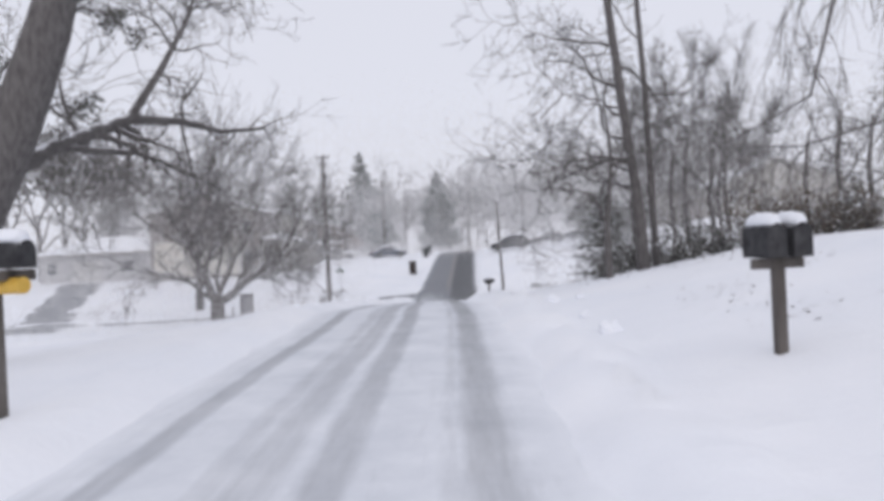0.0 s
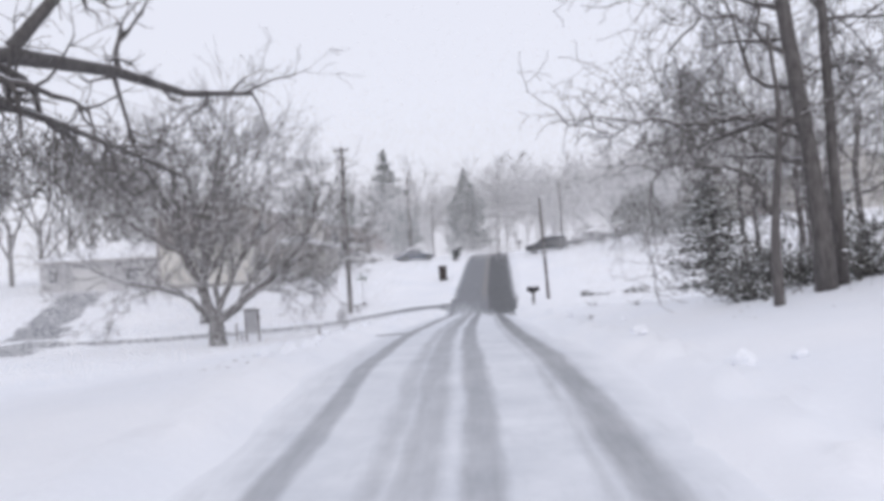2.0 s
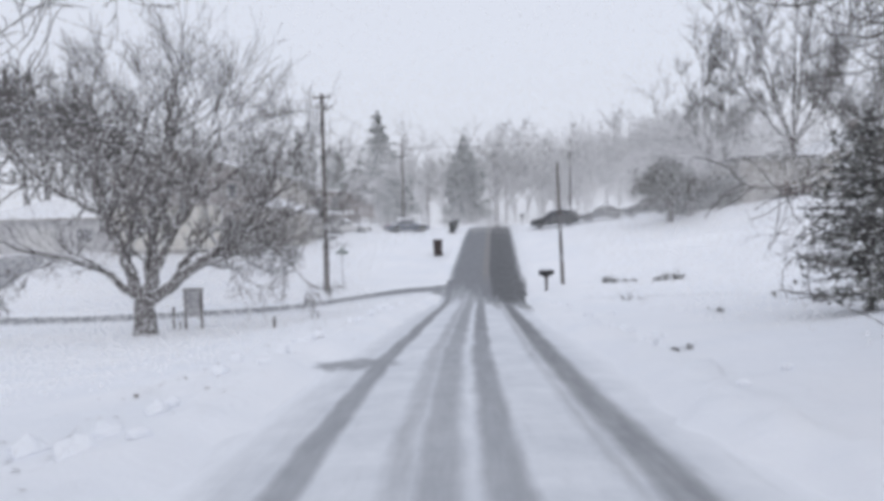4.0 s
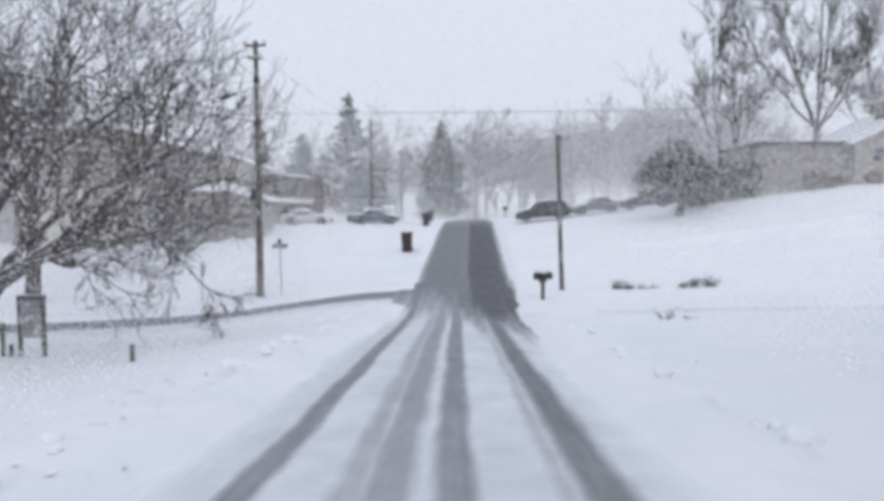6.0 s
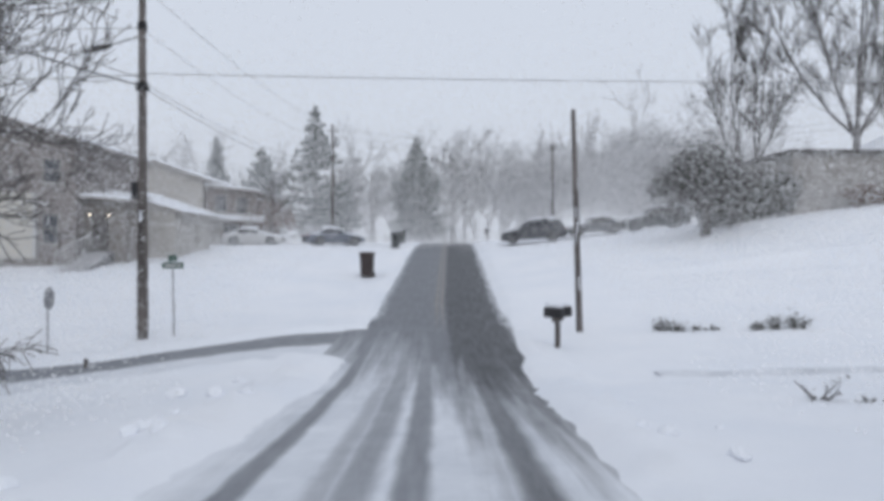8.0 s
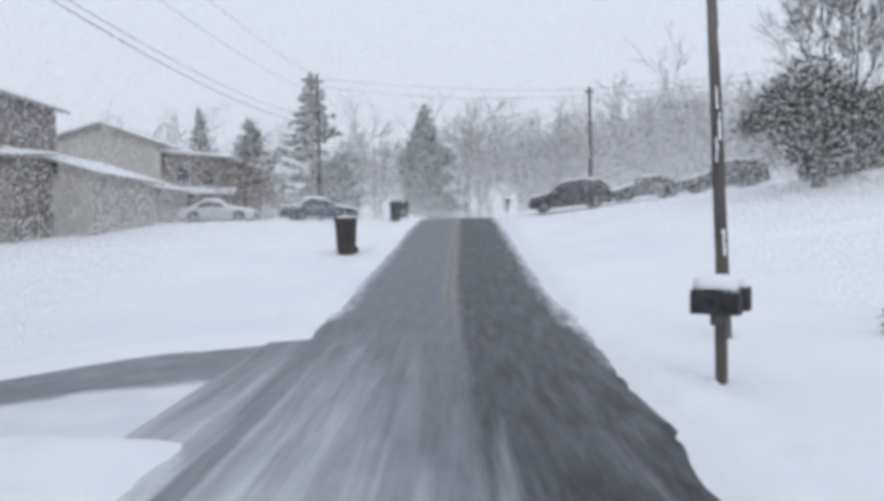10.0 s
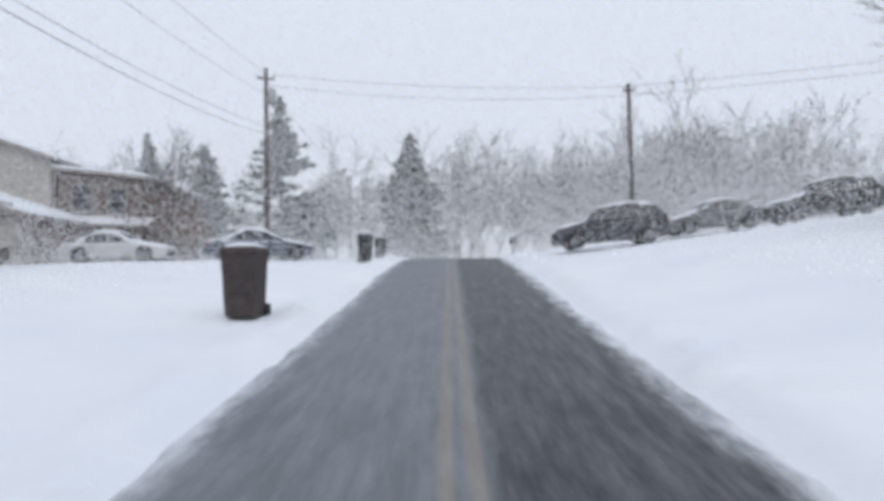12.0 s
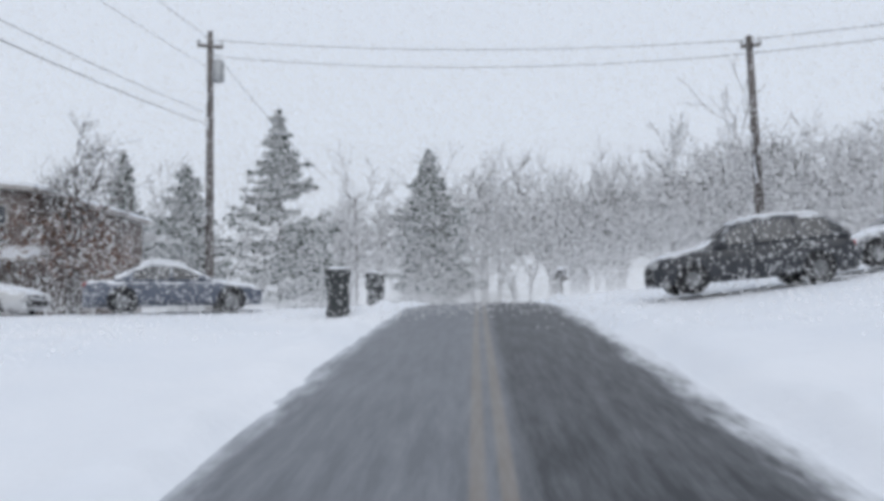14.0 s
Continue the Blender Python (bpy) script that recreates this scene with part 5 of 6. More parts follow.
# clods of ploughed snow along the verges
rng = random.Random(201)
for k in range(70):
    y = rng.uniform(24, 57) if k < 46 else rng.uniform(13, 50)
    x = float(road_x(y)) + (-4.0 + rng.gauss(0, 0.35) if k < 46 else 2.3 + abs(rng.gauss(0, 0.6)))
    if k < 46 and y > 52:
        continue
    r = rng.uniform(0.06, 0.17)
    bm = bmesh.new()
    bmesh.ops.create_icosphere(bm, subdivisions=2, radius=r)
    for v in bm.verts:
        v.co *= 1 + 0.55 * noise.noise(v.co * 9 + Vector((k * 3.1, 0, 0)))
        v.co.z *= 0.7
    me = bpy.data.meshes.new("snow_clod")
    bm.to_mesh(me)
    bm.free()
    me.materials.append(M_SNOW)
    ob = new("snow_clod", me)
    ob.matrix_basis = pose(x, y, snow_top(x, y) + r * 0.3, 0, 0, rng.uniform(0, 360))
    tagged(ob, "clod of ploughed snow lying on the verge", "snow clod", "snow clods on the verge")


# ---- cars ----
def car(name, label, x, y, z, turn, colour, kind="sedan", pitch=0.0, snow=0.34):
    """A parked car, nose towards -x before turning: painted body and cabin, set-in windows, wheels, lamps and snow."""
    ob = new(name)
    ob.matrix_basis = pose(x, y, z, 0, pitch, turn)
    tagged(ob, label, "car", "parked cars")
    mat = paint(name + "_paint", colour, snow)
    if kind == "sedan":
        length, belt, roof = 4.65, 0.92, 1.44
        line = [(0.0, 0.60), (0.08, 0.70), (0.35, 0.77), (0.9, 0.86), (1.30, 0.93), (1.65, 1.13), (2.05, 1.34), (2.40, 1.43), (2.75, 1.44), (3.10, 1.40), (3.50, 1.23), (3.85, 1.06), (4.10, 1.02), (4.45, 0.99), (4.60, 0.90), (4.65, 0.74)]
        glass, doors = (1.36, 2.20, 3.20, 3.86), ((1.55, 2.42), (2.50, 3.42))
    else:
        length, belt, roof = 4.85, 1.08, 1.74
        line = [(0.0, 0.70), (0.06, 0.86), (0.30, 0.96), (0.9, 1.04), (1.30, 1.09), (1.60, 1.32), (1.95, 1.58), (2.25, 1.70), (2.75, 1.745), (3.40, 1.74), (4.00, 1.70), (4.35, 1.60), (4.60, 1.28), (4.72, 1.10), (4.82, 0.98), (4.85, 0.80)]
        glass, doors = (1.34, 2.10, 4.30, 4.66), ((1.50, 2.42), (2.50, 3.42), (3.50, 4.26))
    lx, lz = [q[0] for q in line], [q[1] for q in line]
    high = lambda px: float(np.interp(px, lx, lz))
    w = 0.91
    wide = lambda px: w * (1 - 0.20 * max(0, 1 - px / 0.7) ** 2 - 0.12 * max(0, 1 - (length - px) / 0.6) ** 2)
    lean = lambda zz: 0.97 - 0.30 * max(0.0, zz - belt) / 0.6
    o = length / 2
    steps = [length * k / 36 for k in range(37)]
    body = []
    for px in steps:
        h, ww = min(high(px), belt), wide(px)
        half = [(0.78, 0.22), (0.94, 0.28), (0.99, 0.46), (1.0, 0.62), (0.985, 0.5 * (0.62 + h)), (0.95, h - 0.05), (0.86, h - 0.008), (0.5, h + 0.012)]
        body.append([(px - o, -a * ww, zz) for a, zz in half] + [(px - o, a * ww, zz) for a, zz in reversed(half)])
    part("body", Shape().loft(body), mat, ob, smooth_=True)
    cab = []
    for px in steps:
        h = high(px)
        if h > belt + 0.015 and glass[0] - 0.1 < px < glass[3] + 0.1:
            half = [(lean(belt) * 0.985, belt - 0.06), (lean(belt + 0.5 * (h - belt)) * 0.985, belt + 0.5 * (h - belt)), (lean(h) * 0.97, h - 0.07), (lean(h) * 0.88, h - 0.015), (0.4, h + 0.012)]
            cab.append([(px - o, -a * w, zz) for a, zz in half] + [(px - o, a * w, zz) for a, zz in reversed(half)])
    cabin = part("cabin", Shape().loft(cab), mat, ob, smooth_=True)
    for a, b in doors:
        for sy in (-1, 1):
            n, vs = 10, []
            for k in range(n + 1):
                px = a + (b - a) * k / n
                top = max(high(px) - 0.12, belt + 0.02)
                vs += [(px - o, sy * (lean(belt + 0.03) * w + 0.004), belt + 0.02), (px - o, sy * (lean(top) * w + 0.006), top), (px - o, sy * (lean(belt + 0.03) * w - 0.03), belt + 0.02), (px - o, sy * (lean(top) * w - 0.03), top)]
            fs = []
            for k in range(n):
                i0, i1 = 4 * k, 4 * k + 4
                fs += [(i0, i1, i1 + 1, i0 + 1), (i0 + 1, i1 + 1, i1 + 3, i0 + 3), (i0, i0 + 2, i1 + 2, i1)]
            part("side_window", Shape().add(vs, fs), M_CARGLASS, cabin, "dark side window")
    for a, b, nm in ((glass[0], glass[1], "windshield"), (glass[2], glass[3], "rear_window")):
        rows_ = []
        for k in range(7):
            px = a + (b - a) * (0.12 + 0.80 * k / 6)
            h = high(px)
            sh = -0.012 if nm == "windshield" else 0.012
            rows_.append([(px - o + sh, -lean(h) * w * 0.86, h + 0.004), (px - o + sh, 0, h + 0.03), (px - o + sh, lean(h) * w * 0.86, h + 0.004), (px - o + sh, 0, h - 0.03)])
        part(nm, Shape().loft(rows_), M_CARGLASS, cabin, "dark glass half covered in snow", True)
    cap = []
    for px in steps:
        h = high(px)
        if h > roof - 0.10:
            cap.append([(px - o, -lean(h) * w * 0.90, h - 0.005), (px - o, -lean(h) * w * 0.66, h + 0.07 + 0.02 * noise.noise((px * 2, y, 1))), (px - o, 0, h + 0.09), (px - o, lean(h) * w * 0.66, h + 0.075 + 0.02 * noise.noise((px * 2, y, 5))), (px - o, lean(h) * w * 0.90, h - 0.005)])
    part("roof_snow", Shape().loft(cap), M_SNOW, ob, "layer of snow on the roof", True)
    hood = []
    for px in [0.2 + 1.35 * k / 9 for k in range(10)]:
        h, ww = high(px), wide(px)
        k2 = 1.0 if 0.3 < px < 1.3 else 0.35
        hood.append([(px - o, -ww * 0.80, h + 0.002), (px - o, -ww * 0.55, h + 0.055 * k2 + 0.012), (px - o, 0, h + 0.065 * k2 + 0.014), (px - o, ww * 0.55, h + 0.055 * k2 + 0.012), (px - o, ww * 0.80, h + 0.002)])
    part("hood_snow", Shape().loft(hood), M_SNOW, ob, "layer of snow on the hood", True)
    for px in (0.86, length - 0.98):
        for sy in (-1, 1):
            cx, cy = px - o, sy * (w - 0.10)
            part("wheel_arch", Shape().tube([(cx, sy * (w - 0.2), 0.36), (cx, sy * (w + 0.006), 0.36)], [0.40, 0.39], 20), M_BLACK, ob)
            tyre = part("wheel", Shape().tube([(cx, cy - 0.10, 0.33), (cx, cy - 0.07, 0.33), (cx, cy + 0.07, 0.33), (cx, cy + 0.115, 0.33)] if sy > 0 else [(cx, cy + 0.10, 0.33), (cx, cy + 0.07, 0.33), (cx, cy - 0.07, 0.33), (cx, cy - 0.115, 0.33)], [0.29, 0.335, 0.335, 0.29], 20), M_BLACK, ob, "black tyre")
            part("rim", Shape().tube([(cx, cy + sy * 0.10, 0.33), (cx, cy + sy * 0.13, 0.33)], [0.21, 0.17], 16), M_RIM, tyre)
    f, r = wide(0.1), wide(length - 0.1)
    for sy in (-1, 1):
        part("headlight", Shape().box((-o + 0.03, sy * f * 0.74 - 0.16, lz[0] - 0.02), (-o + 0.22, sy * f * 0.74 + 0.13, lz[0] + 0.11), 0.03), M_LAMP, ob)
        part("tail_light", Shape().box((o - 0.14, sy * r * 0.78 - 0.13, lz[-1] - 0.02), (o - 0.01, sy * r * 0.78 + 0.11, lz[-1] + 0.13), 0.03), M_RED, ob)
        part("mirror", Shape().box((-o + glass[0] + 0.22, sy * (w + 0.07) - 0.09, belt - 0.02), (-o + glass[0] + 0.38, sy * (w + 0.07) + 0.09, belt + 0.13), 0.04), mat, ob)
        for a, b in doors[:2]:
            part("door_handle", Shape().box((b - o - 0.24, sy * w * 0.985 - 0.02, belt - 0.16), (b - o - 0.06, sy * w * 0.985 + 0.025, belt - 0.125), 0.008), mat, ob)
            part("door_seam", Shape().box((b - o + 0.035, sy * w * 0.99 - 0.012, 0.36), (b - o + 0.045, sy * w * 0.99 + 0.006, belt - 0.06)), M_BLACK, ob)
    part("bumper", Shape().box((-o - 0.03, -0.62 * f / w, 0.30), (-o + 0.16, 0.62 * f / w, 0.50), 0.05), M_BLACK, ob, "dark front bumper")
    part("bumper", Shape().box((o - 0.16, -0.66 * r / w, 0.32), (o + 0.03, 0.66 * r / w, 0.52), 0.05), M_BLACK, ob, "dark rear bumper")
    part("grille", Shape().box((-o - 0.008, -0.40, 0.54), (-o + 0.1, 0.40, lz[0] + 0.03), 0.02), M_BLACK, ob)
    return ob


def on_ground(x, y):
    return float(snow_top(x, y)) - 0.04


car("sport_utility_car", "dark sport utility car with a snowy roof parked beside the road", 8.15, 91.4, 1.72, -4, (0.032, 0.035, 0.042), "suv", -4)
car("sedan", "dark grey sedan with snow on its roof", 13.2, 92.8, on_ground(13.2, 92.8) + 0.15, 3, (0.10, 0.105, 0.115), "sedan", -5)
car("sport_utility_car", "black sport utility car under thin snow", 17.6, 91.6, on_ground(17.6, 91.6) + 0.15, -2, (0.03, 0.032, 0.036), "suv", -5)
car("sedan", "blue sedan with a white snowy roof parked before the pines", -7.4, 93.2, on_ground(-7.4, 93.2), 205, (0.085, 0.098, 0.13), "sedan", 0.0, 0.62)
car("sedan", "pale silver sedan covered in snow in the driveway", -13.6, 93.0, on_ground(-13.6, 93), 180, (0.45, 0.45, 0.45), "sedan", 0.0, 0.62)


# ---- houses ----
def window(parent, x, y, z, w, h, frame_mat=None):
    """A framed sash window on a wall that faces -y."""
    f = Shape()
    t = 0.07
    for lo, hi in (((-w / 2 - t, -h / 2 - t), (w / 2 + t, -h / 2)), ((-w / 2 - t, h / 2), (w / 2 + t, h / 2 + t)), ((-w / 2 - t, -h / 2), (-w / 2, h / 2)), ((w / 2, -h / 2), (w / 2 + t, h / 2)), ((-w / 2, -0.025), (w / 2, 0.025))):
        f.box((x + lo[0], y - 0.06, z + lo[1]), (x + hi[0], y - 0.002, z + hi[1]))
    win = part("window", f, frame_mat or M_TRIM, parent, "pale window frame")
    part("pane", Shape().box((x - w / 2, y - 0.03, z - h / 2), (x + w / 2, y - 0.012, z + h / 2)), M_GLASS, win, "dark glass")
    part("sill", Shape().box((x - w / 2 - 0.12, y - 0.12, z - h / 2 - t - 0.05), (x + w / 2 + 0.12, y - 0.002, z - h / 2 - t)), M_TRIM, win)


def slab(name, parent, a, b, c, d, thick, mat, label=""):
    """A sloping slab with corners a b c d, raised by thick."""
    up = Vector((0, 0, thick))
    s = Shape().loft([[Vector(a), Vector(b), Vector(c), Vector(d)], [Vector(a) + up, Vector(b) + up, Vector(c) + up, Vector(d) + up]])
    return part(name, s, mat, parent, label)


def gable_house(parent, x0, x1, y0, y1, z0, eave, ridge, ridge_x, wall, over=0.45):
    """Walls with a gable to the front, two roof slopes and the snow on them."""
    ring = lambda y: [(x0, y, z0), (x1, y, z0), (x1, y, eave), (ridge_x, y, ridge), (x0, y, eave)]
    part("wall", Shape().loft([ring(y0), ring(y1)]), wall, parent)
    sl, sr = (ridge - eave) / (ridge_x - x0), (ridge - eave) / (x1 - ridge_x)
    for xa, s, n in ((x0 - over, sl, -1), (x1 + over, sr, 1)):
        ze = eave - over * s
        r = slab("roof", parent, (xa, y0 - over, ze), (ridge_x, y0 - over, ridge), (ridge_x, y1 + over, ridge), (xa, y1 + over, ze), 0.16, M_FASCIA)
        slab("roof_snow", r, (xa, y0 - over + 0.02, ze + 0.162), (ridge_x, y0 - over + 0.02, ridge + 0.162), (ridge_x, y1 + over, ridge + 0.162), (xa, y1 + over, ze + 0.162), 0.13, M_SNOW, "blanket of snow on the roof")
    # lap siding: thin proud courses on the front
    k, zc = 0, z0 + 0.25
    while zc < ridge - 0.3:
        xa = x0 if zc < eave else ridge_x - (ridge - zc) / (ridge - eave) * (ridge_x - x0)
        xb = x1 if zc < eave else ridge_x + (ridge - zc) / (ridge - eave) * (x1 - ridge_x)
        part("siding_board", Shape().add([(xa + 0.02, y0 - 0.004, zc + 0.23), (xb - 0.02, y0 - 0.004, zc + 0.23), (xb - 0.02, y0 - 0.026, zc), (xa + 0.02, y0 - 0.026, zc), (xa + 0.02, y0 - 0.002, zc), (xb - 0.02, y0 - 0.002, zc)], [(3, 2, 1, 0), (4, 5, 2, 3)]), wall, parent)
        zc += 0.25


def beige_house():
    """Two-storey house with a lower wing, seen over the left bank."""
    ob = thing("house", "beige two-storey house with snowy roofs", "house")
    z = 1.2
    gable_house(ob, -28.0, -19.0, 97.3, 107.0, z, 7.0, 8.4, -22.9, M_SIDING)
    gable_house(ob, -30.5, -17.2, 91.5, 97.2, z, 3.6, 5.4, -22.5, M_TAN, 0.5)
    for x in (-27.0, -24.5):
        window(ob, x, 91.5, 2.7, 1.2, 1.1)
    bay = part("porch_bay", Shape().box((-18.7, 91.34, z), (-17.25, 91.49, 3.5), 0.02), M_SIDING, ob, "pale porch bay")
    # No hollow here: the shade of the low gap is a dark-coloured box.
    part("opening", Shape().box((-18.3, 91.30, z + 0.25), (-17.5, 91.338, z + 0.95), 0.01), M_DARKTRIM, bay, "dark box for the shade in a low opening")
    part("porch_roof", Shape().box((-19.6, 90.9, 3.5), (-17.0, 91.49, 3.62), 0.02), M_FASCIA, ob)
    part("door", Shape().box((-20.9, 91.42, z), (-20.0, 91.49, z + 2.2), 0.01), M_DARKTRIM, ob)
    part("garage_door", Shape().box((-30.2, 91.42, z), (-28.2, 91.49, z + 2.2), 0.01), M_TRIM, ob)


def brick_house():
    ob = thing("house", "brown brick house with a snow-edged roof behind the oak", "house")
    z = 1.2
    part("wall", Shape().loft([[(-18.9, yy, z), (-14.6, yy, z), (-14.6, yy, 5.9), (-18.9, yy, 6.4)] for yy in (97.8, 107)]), M_BRICK, ob)
    r = slab("roof", ob, (-19.0, 97.4, 6.45), (-14.2, 97.4, 5.9), (-14.2, 107.3, 5.9), (-19.0, 107.3, 6.45), 0.15, M_FASCIA)
    slab("roof_snow", r, (-19.0, 97.42, 6.602), (-14.2, 97.42, 6.052), (-14.2, 107.3, 6.052), (-19.0, 107.3, 6.602), 0.13, M_SNOW, "snow on the roof")
    window(ob, -17.6, 97.8, 5.0, 0.9, 1.3, M_FASCIA)
    window(ob, -15.8, 97.8, 4.8, 0.9, 1.3, M_FASCIA)
    window(ob, -17.0, 97.8, 2.5, 1.4, 1.2)
    r = slab("porch_roof", ob, (-17.8, 96.6, 3.5), (-13.8, 96.6, 3.35), (-13.8, 97.79, 3.75), (-17.8, 97.79, 3.9), 0.1, M_FASCIA)
    slab("porch_snow", r, (-17.8, 96.62, 3.602), (-13.8, 96.62, 3.452), (-13.8, 97.79, 3.852), (-17.8, 97.79, 4.002), 0.1, M_SNOW)


def near_house():
    """Tall brown brick house with a raised side entrance on the bank before the beige one."""
    ob = thing("house", "tall brown brick house with a lit entrance and white railing", "house")
    z = 0.15
    part("wall", Shape().box((-30.2, 75.6, z - 0.6), (-18.8, 84, 7.0)), M_PALEBRICK, ob)
    part("panel", Shape().box((-29.8, 75.48, 0.7), (-21.0, 75.595, 4.2), 0.01), M_CREAM, ob, "pale cream wall panel")
    part("corner_board", Shape().box((-20.99, 75.44, 0.7), (-20.82, 75.595, 4.2), 0.01), M_TRIM, ob, "white corner board")
    part("plinth", Shape().box((-30.25, 75.40, -0.5), (-18.81, 75.595, 0.68), 0.01), M_BROWNWALL, ob, "dark brown foundation wall")
    part("gable", Shape().loft([[(-30.2, yy, 7.0), (-18.8, yy, 7.0), (-24.5, yy, 8.8)] for yy in (75.6, 84)]), M_BROWNWALL, ob)
    for xa, xb, za, zb2 in ((-30.7, -24.5, 6.83, 8.83), (-18.3, -24.5, 6.83, 8.83)):
        r = slab("roof", ob, (xa, 75.2, za), (xb, 75.2, zb2), (xb, 84.4, zb2), (xa, 84.4, za), 0.15, M_FASCIA)
        slab("roof_snow", r, (xa, 75.22, za + 0.152), (xb, 75.22, zb2 + 0.152), (xb, 84.4, zb2 + 0.152), (xa, 84.4, za + 0.152), 0.08, M_SNOW, "snow on the roof")
    window(ob, -20.1, 75.6, 2.3, 0.8, 1.5, M_FASCIA)
    window(ob, -20.0, 75.6, 5.4, 0.9, 1.2, M_FASCIA)
    # entrance bay with its steps
    part("porch_wall", Shape().box((-18.79, 76.6, z - 0.4), (-16.6, 79.49, 4.0)), M_BROWNWALL, ob)
    part("entrance_door", Shape().box((-18.35, 76.5, 1.1), (-17.5, 76.595, 3.1), 0.01), M_DARKTRIM, ob)
    r = slab("porch_roof", ob, (-18.79, 76.0, 4.02), (-16.2, 76.0, 3.8), (-16.2, 79.3, 4.15), (-18.79, 79.3, 4.4), 0.1, M_FASCIA)
    slab("porch_snow", r, (-18.79, 76.02, 4.122), (-16.2, 76.02, 3.902), (-16.2, 79.3, 4.252), (-18.79, 79.3, 4.502), 0.09, M_SNOW, "snow on the porch roof")
    for x in (-18.45, -17.40):
        lamp = part("porch_lamp", Shape().tube([(x, 76.52, 2.98), (x, 76.52, 3.2)], [0.05, 0.07], 8), M_BOX, ob)
        part("bulb", Shape().tube([(x, 76.44, 3.0), (x, 76.44, 3.07), (x, 76.44, 3.14)], [0.02, 0.05, 0.02], 8), M_BULB, lamp, "glowing porch bulb")
    rail = part("railing", Shape().tube([(-18.55, 73.1, 1.0), (-18.45, 76.5, 2.05)], 0.05, 6), M_TRIM, ob, "white stair railing")
    for k in range(9):
        u = k / 8
        part("baluster", Shape().tube([(-18.55 + 0.1 * u, 73.1 + 3.3 * u, 0.0 + 1.0 * u), (-18.55 + 0.1 * u, 73.1 + 3.3 * u, 1.0 + 1.02 * u)], 0.03, 5), M_TRIM, rail)
    for k in range(5):
        part("step", Shape().box((-18.45, 73.4 + 0.6 * k, -0.3), (-17.2, 76.59, 0.28 + 0.19 * k), 0.01), M_GREYWALL, ob)
    # pale wing to the back right
    part("wing", Shape().box((-18.79, 79.5, 0.2), (-14.9, 86, 3.4)), M_SIDING, ob)
    r = slab("wing_roof", ob, (-18.6, 79.3, 4.5), (-14.4, 79.3, 3.3), (-14.4, 86.3, 3.3), (-18.6, 86.3, 4.5), 0.12, M_FASCIA)
    slab("wing_snow", r, (-18.6, 79.32, 4.622), (-14.4, 79.32, 3.422), (-14.4, 86.3, 3.422), (-18.6, 86.3, 4.622), 0.08, M_SNOW)
    window(ob, -17.2, 79.5, 2.0, 0.9, 1.3, M_FASCIA)


def right_house():
    ob = thing("house", "tan house with a low brown flat-roofed wing on the rise", "house")
    z = 2.6
    part("wing", Shape().box((23.6, 82.6, z), (30.6, 90, 7.5)), M_WING, ob)
    r = slab("wing_roof", ob, (23.3, 82.2, 7.5), (30.58, 82.2, 7.5), (30.58, 90.2, 7.5), (23.3, 90.2, 7.5), 0.14, M_DARKTRIM, "dark flat roof edge")
    slab("wing_snow", r, (23.7, 82.7, 7.642), (30.56, 82.7, 7.642), (30.56, 90.0, 7.642), (23.7, 90.0, 7.642), 0.05, M_SNOW, "thin snow on the flat roof")
    gable_house(ob, 30.62, 46.0, 82.0, 92.0, z, 7.4, 10.4, 37.0, M_TAN, 0.5)
    window(ob, 32.4, 82.0, 6.6, 0.9, 1.0)
    window(ob, 36.5, 82.0, 5.4, 1.4, 1.2)
    part("chimney", Shape().box((35.0, 86.0, 8.4), (36.0, 87.0, 11.2), 0.02), M_BRICK, ob)


def shed_house():
    """The small house beyond the side road, with a hipped roof."""
    ob = thing("bungalow", "low grey bungalow with a snowy hipped roof beyond the side road", "house")
    x0, x1, y0, y1, z, eave, top = -43.0, -31.0, 77.5, 86.5, -0.4, 3.45, 5.2
    part("wall", Shape().box((x0, y0, z), (x1, y1, eave)), M_GREYWALL, ob)
    o, ym = 0.5, (y0 + y1) / 2
    hip = lambda g, up: [(x0 - o + g, y0 - o + g, eave + up), (x1 + o - g, y0 - o + g, eave + up), (x1 + o - g, y1 + o - g, eave + up), (x0 - o + g, y1 + o - g, eave + up)]
    ridge = lambda up: [(x0 + 4.2, ym, top + up), (x1 - 4.2, ym, top + up), (x1 - 4.2, ym + 0.01, top + up), (x0 + 4.2, ym + 0.01, top + up)]
    r = part("roof", Shape().loft([hip(0, -0.12), hip(0, 0.04), ridge(0)]), M_FASCIA, ob)
    part("roof_snow", Shape().loft([hip(0.02, 0.045), hip(0.05, 0.17), ridge(0.15)]), M_SNOW, r, "thick snow on the roof")
    part("garage_door", Shape().box((-39.5, y0 - 0.08, z), (-36.2, y0 - 0.01, 2.6), 0.01), M_TRIM, ob)
    window(ob, -33.6, y0, 2.0, 1.4, 1.1)
    window(ob, -41.6, y0, 2.0, 1.0, 1.1)


beige_house()
brick_house()
near_house()
right_house()
shed_house()

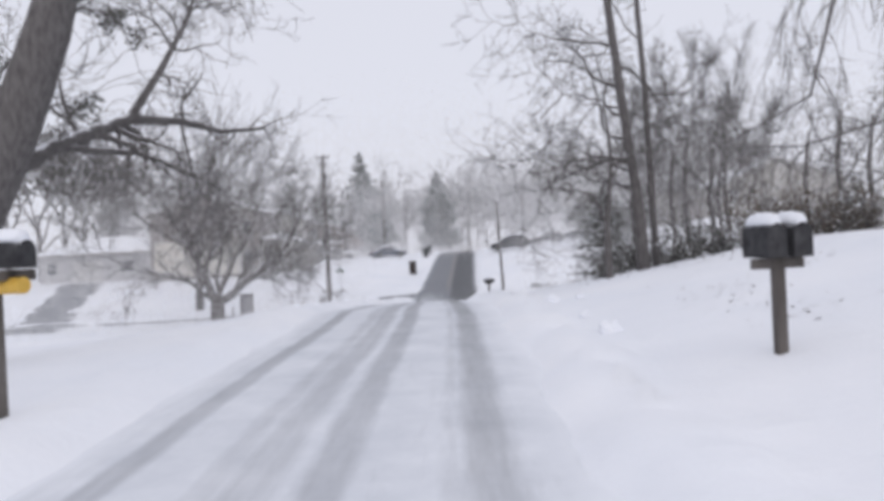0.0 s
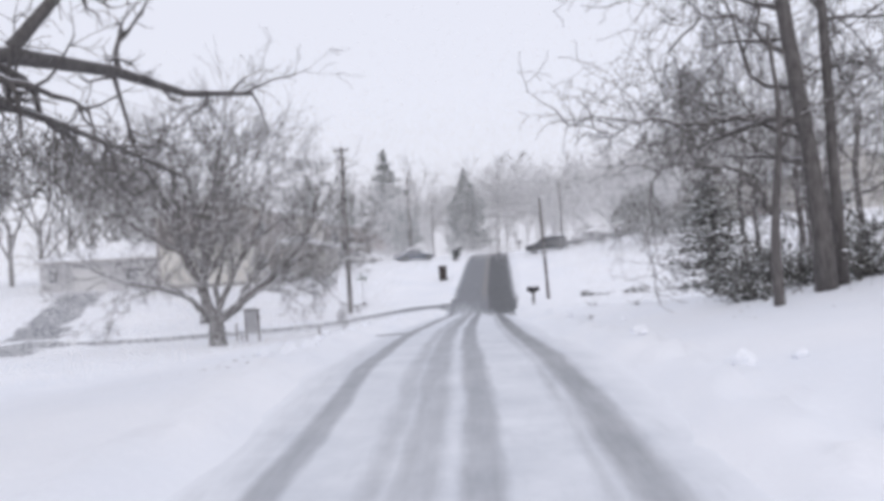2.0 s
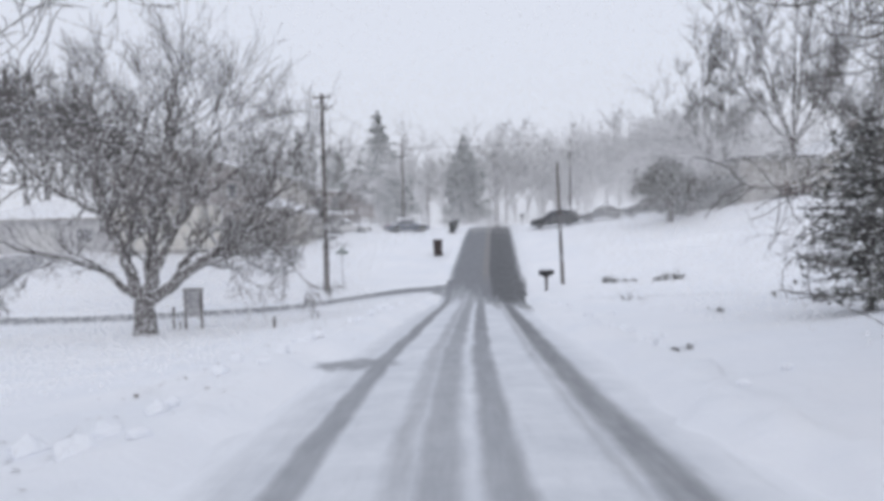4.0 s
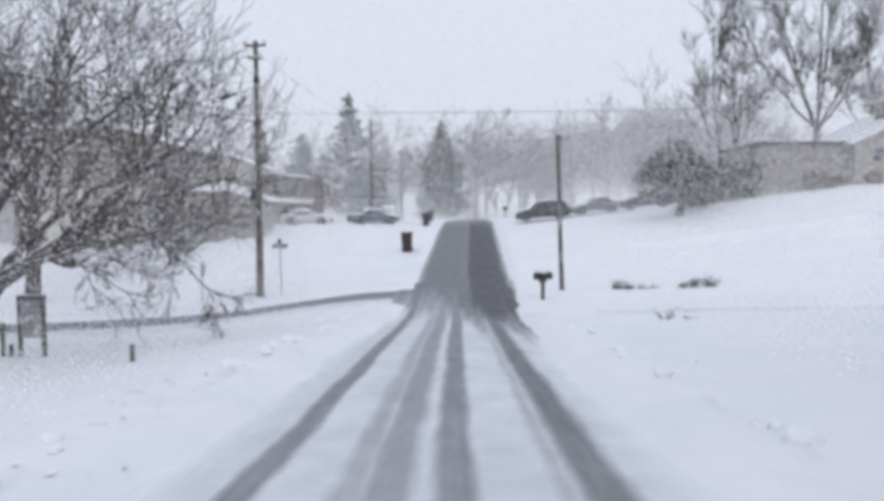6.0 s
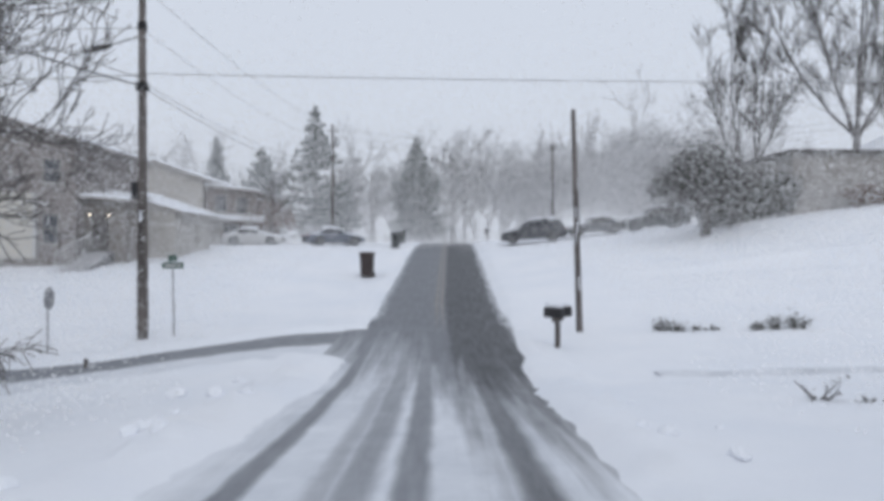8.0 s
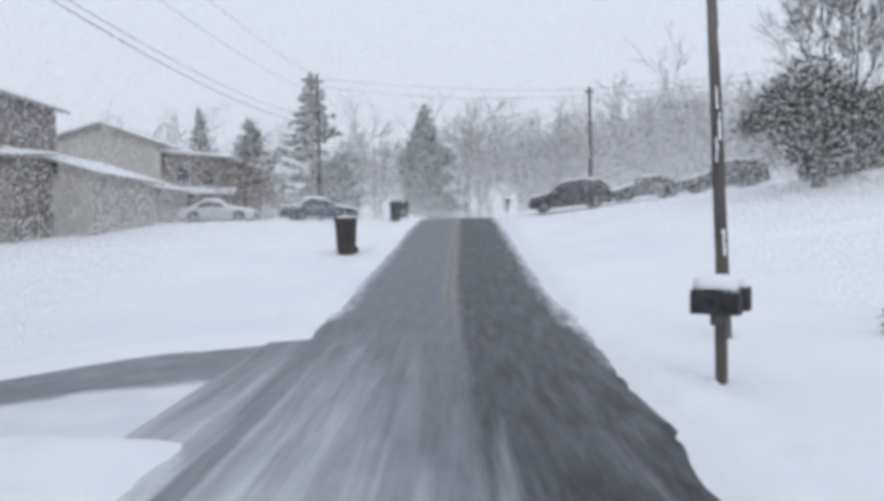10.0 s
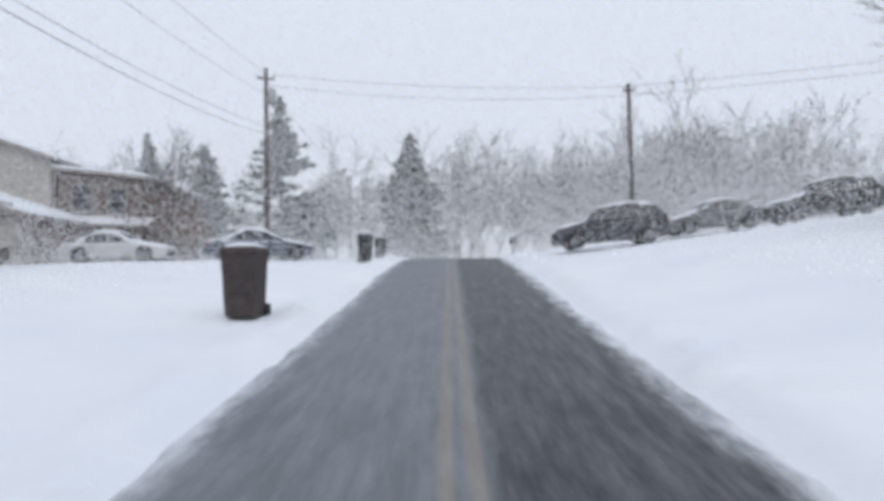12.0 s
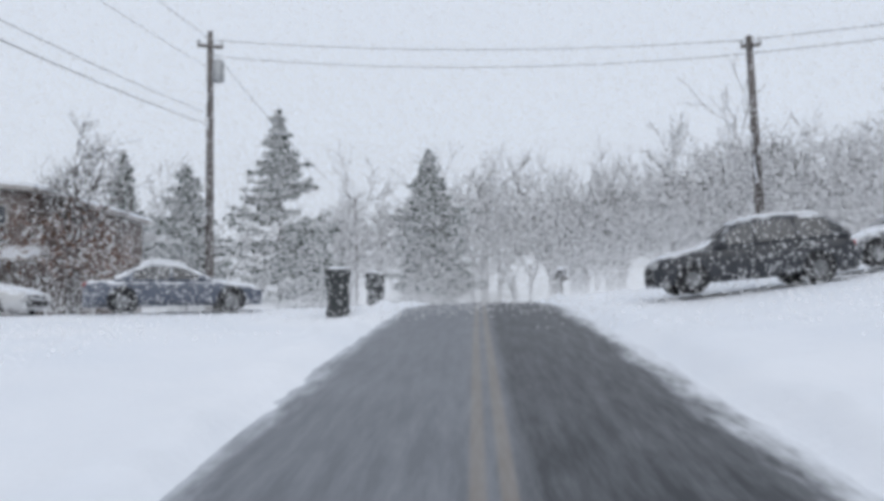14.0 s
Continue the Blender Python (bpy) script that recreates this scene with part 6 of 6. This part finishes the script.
# ---- the falling snow ----
def falling_snow(name, count, lo, hi, size, seed, clear=0.0, low=1.0):
    """Flakes that hang upright in the air; clear: how far round the way along the road is kept free of them."""
    r = np.random.RandomState(seed)
    p = r.uniform(lo, hi, (count, 3))
    p[:, 2] = lo[2] + (hi[2] - lo[2]) * ((p[:, 2] - lo[2]) / (hi[2] - lo[2])) ** low  # thicker towards the ground
    p[:, 2] += land(p[:, 0], p[:, 1])
    if clear:
        over = p[:, 2] - road_z(p[:, 1]) - 1.7
        p = p[np.sqrt((p[:, 0] - 0.3) ** 2 + over ** 2 + (0.55 * np.maximum(0, p[:, 1] - 74)) ** 2) > clear]
    n = len(p)
    s = r.uniform(0.6, 1.3, (n, 1)) * size
    w = r.uniform(0, 2 * np.pi, n)
    tilt = r.uniform(-0.5, 0.5, n)
    v = np.zeros((n, 3, 3))
    for k in range(3):
        a = w + k * 2 * np.pi / 3
        across, up = np.cos(a), np.sin(a)
        v[:, k] = p + s * np.stack([across * np.cos(tilt), across * np.sin(tilt), up], 1)
    me = bpy.data.meshes.new(name)
    me.vertices.add(n * 3)
    me.vertices.foreach_set("co", v.ravel())
    me.loops.add(n * 3)
    me.loops.foreach_set("vertex_index", np.arange(n * 3, dtype=np.int32))
    me.polygons.add(n)
    me.polygons.foreach_set("loop_start", np.arange(0, n * 3, 3, dtype=np.int32))
    me.update(calc_edges=True)
    me.materials.append(M_FLAKE)
    return tagged(new(name, me), "fine falling snowflakes filling the air", "snowfall", kind="stuff")


falling_snow("falling_snow", 320000, (-60, 109, 0.2), (62, 141, 23), 0.062, 1, low=1.5)
falling_snow("falling_snow", 170000, (-66, 146, 0.2), (70, 158, 19), 0.070, 5, low=1.5)
falling_snow("falling_snow", 210000, (-42, 88, 0.2), (44, 108, 11), 0.033, 3, low=1.7)
falling_snow("falling_snow", 310000, (-42, 58, 0.2), (44, 86, 9), 0.030, 2, 7.0, 1.6)
falling_snow("falling_snow", 220000, (-30, 27, 0.2), (30, 50, 8), 0.024, 4, 4.5, 1.4)
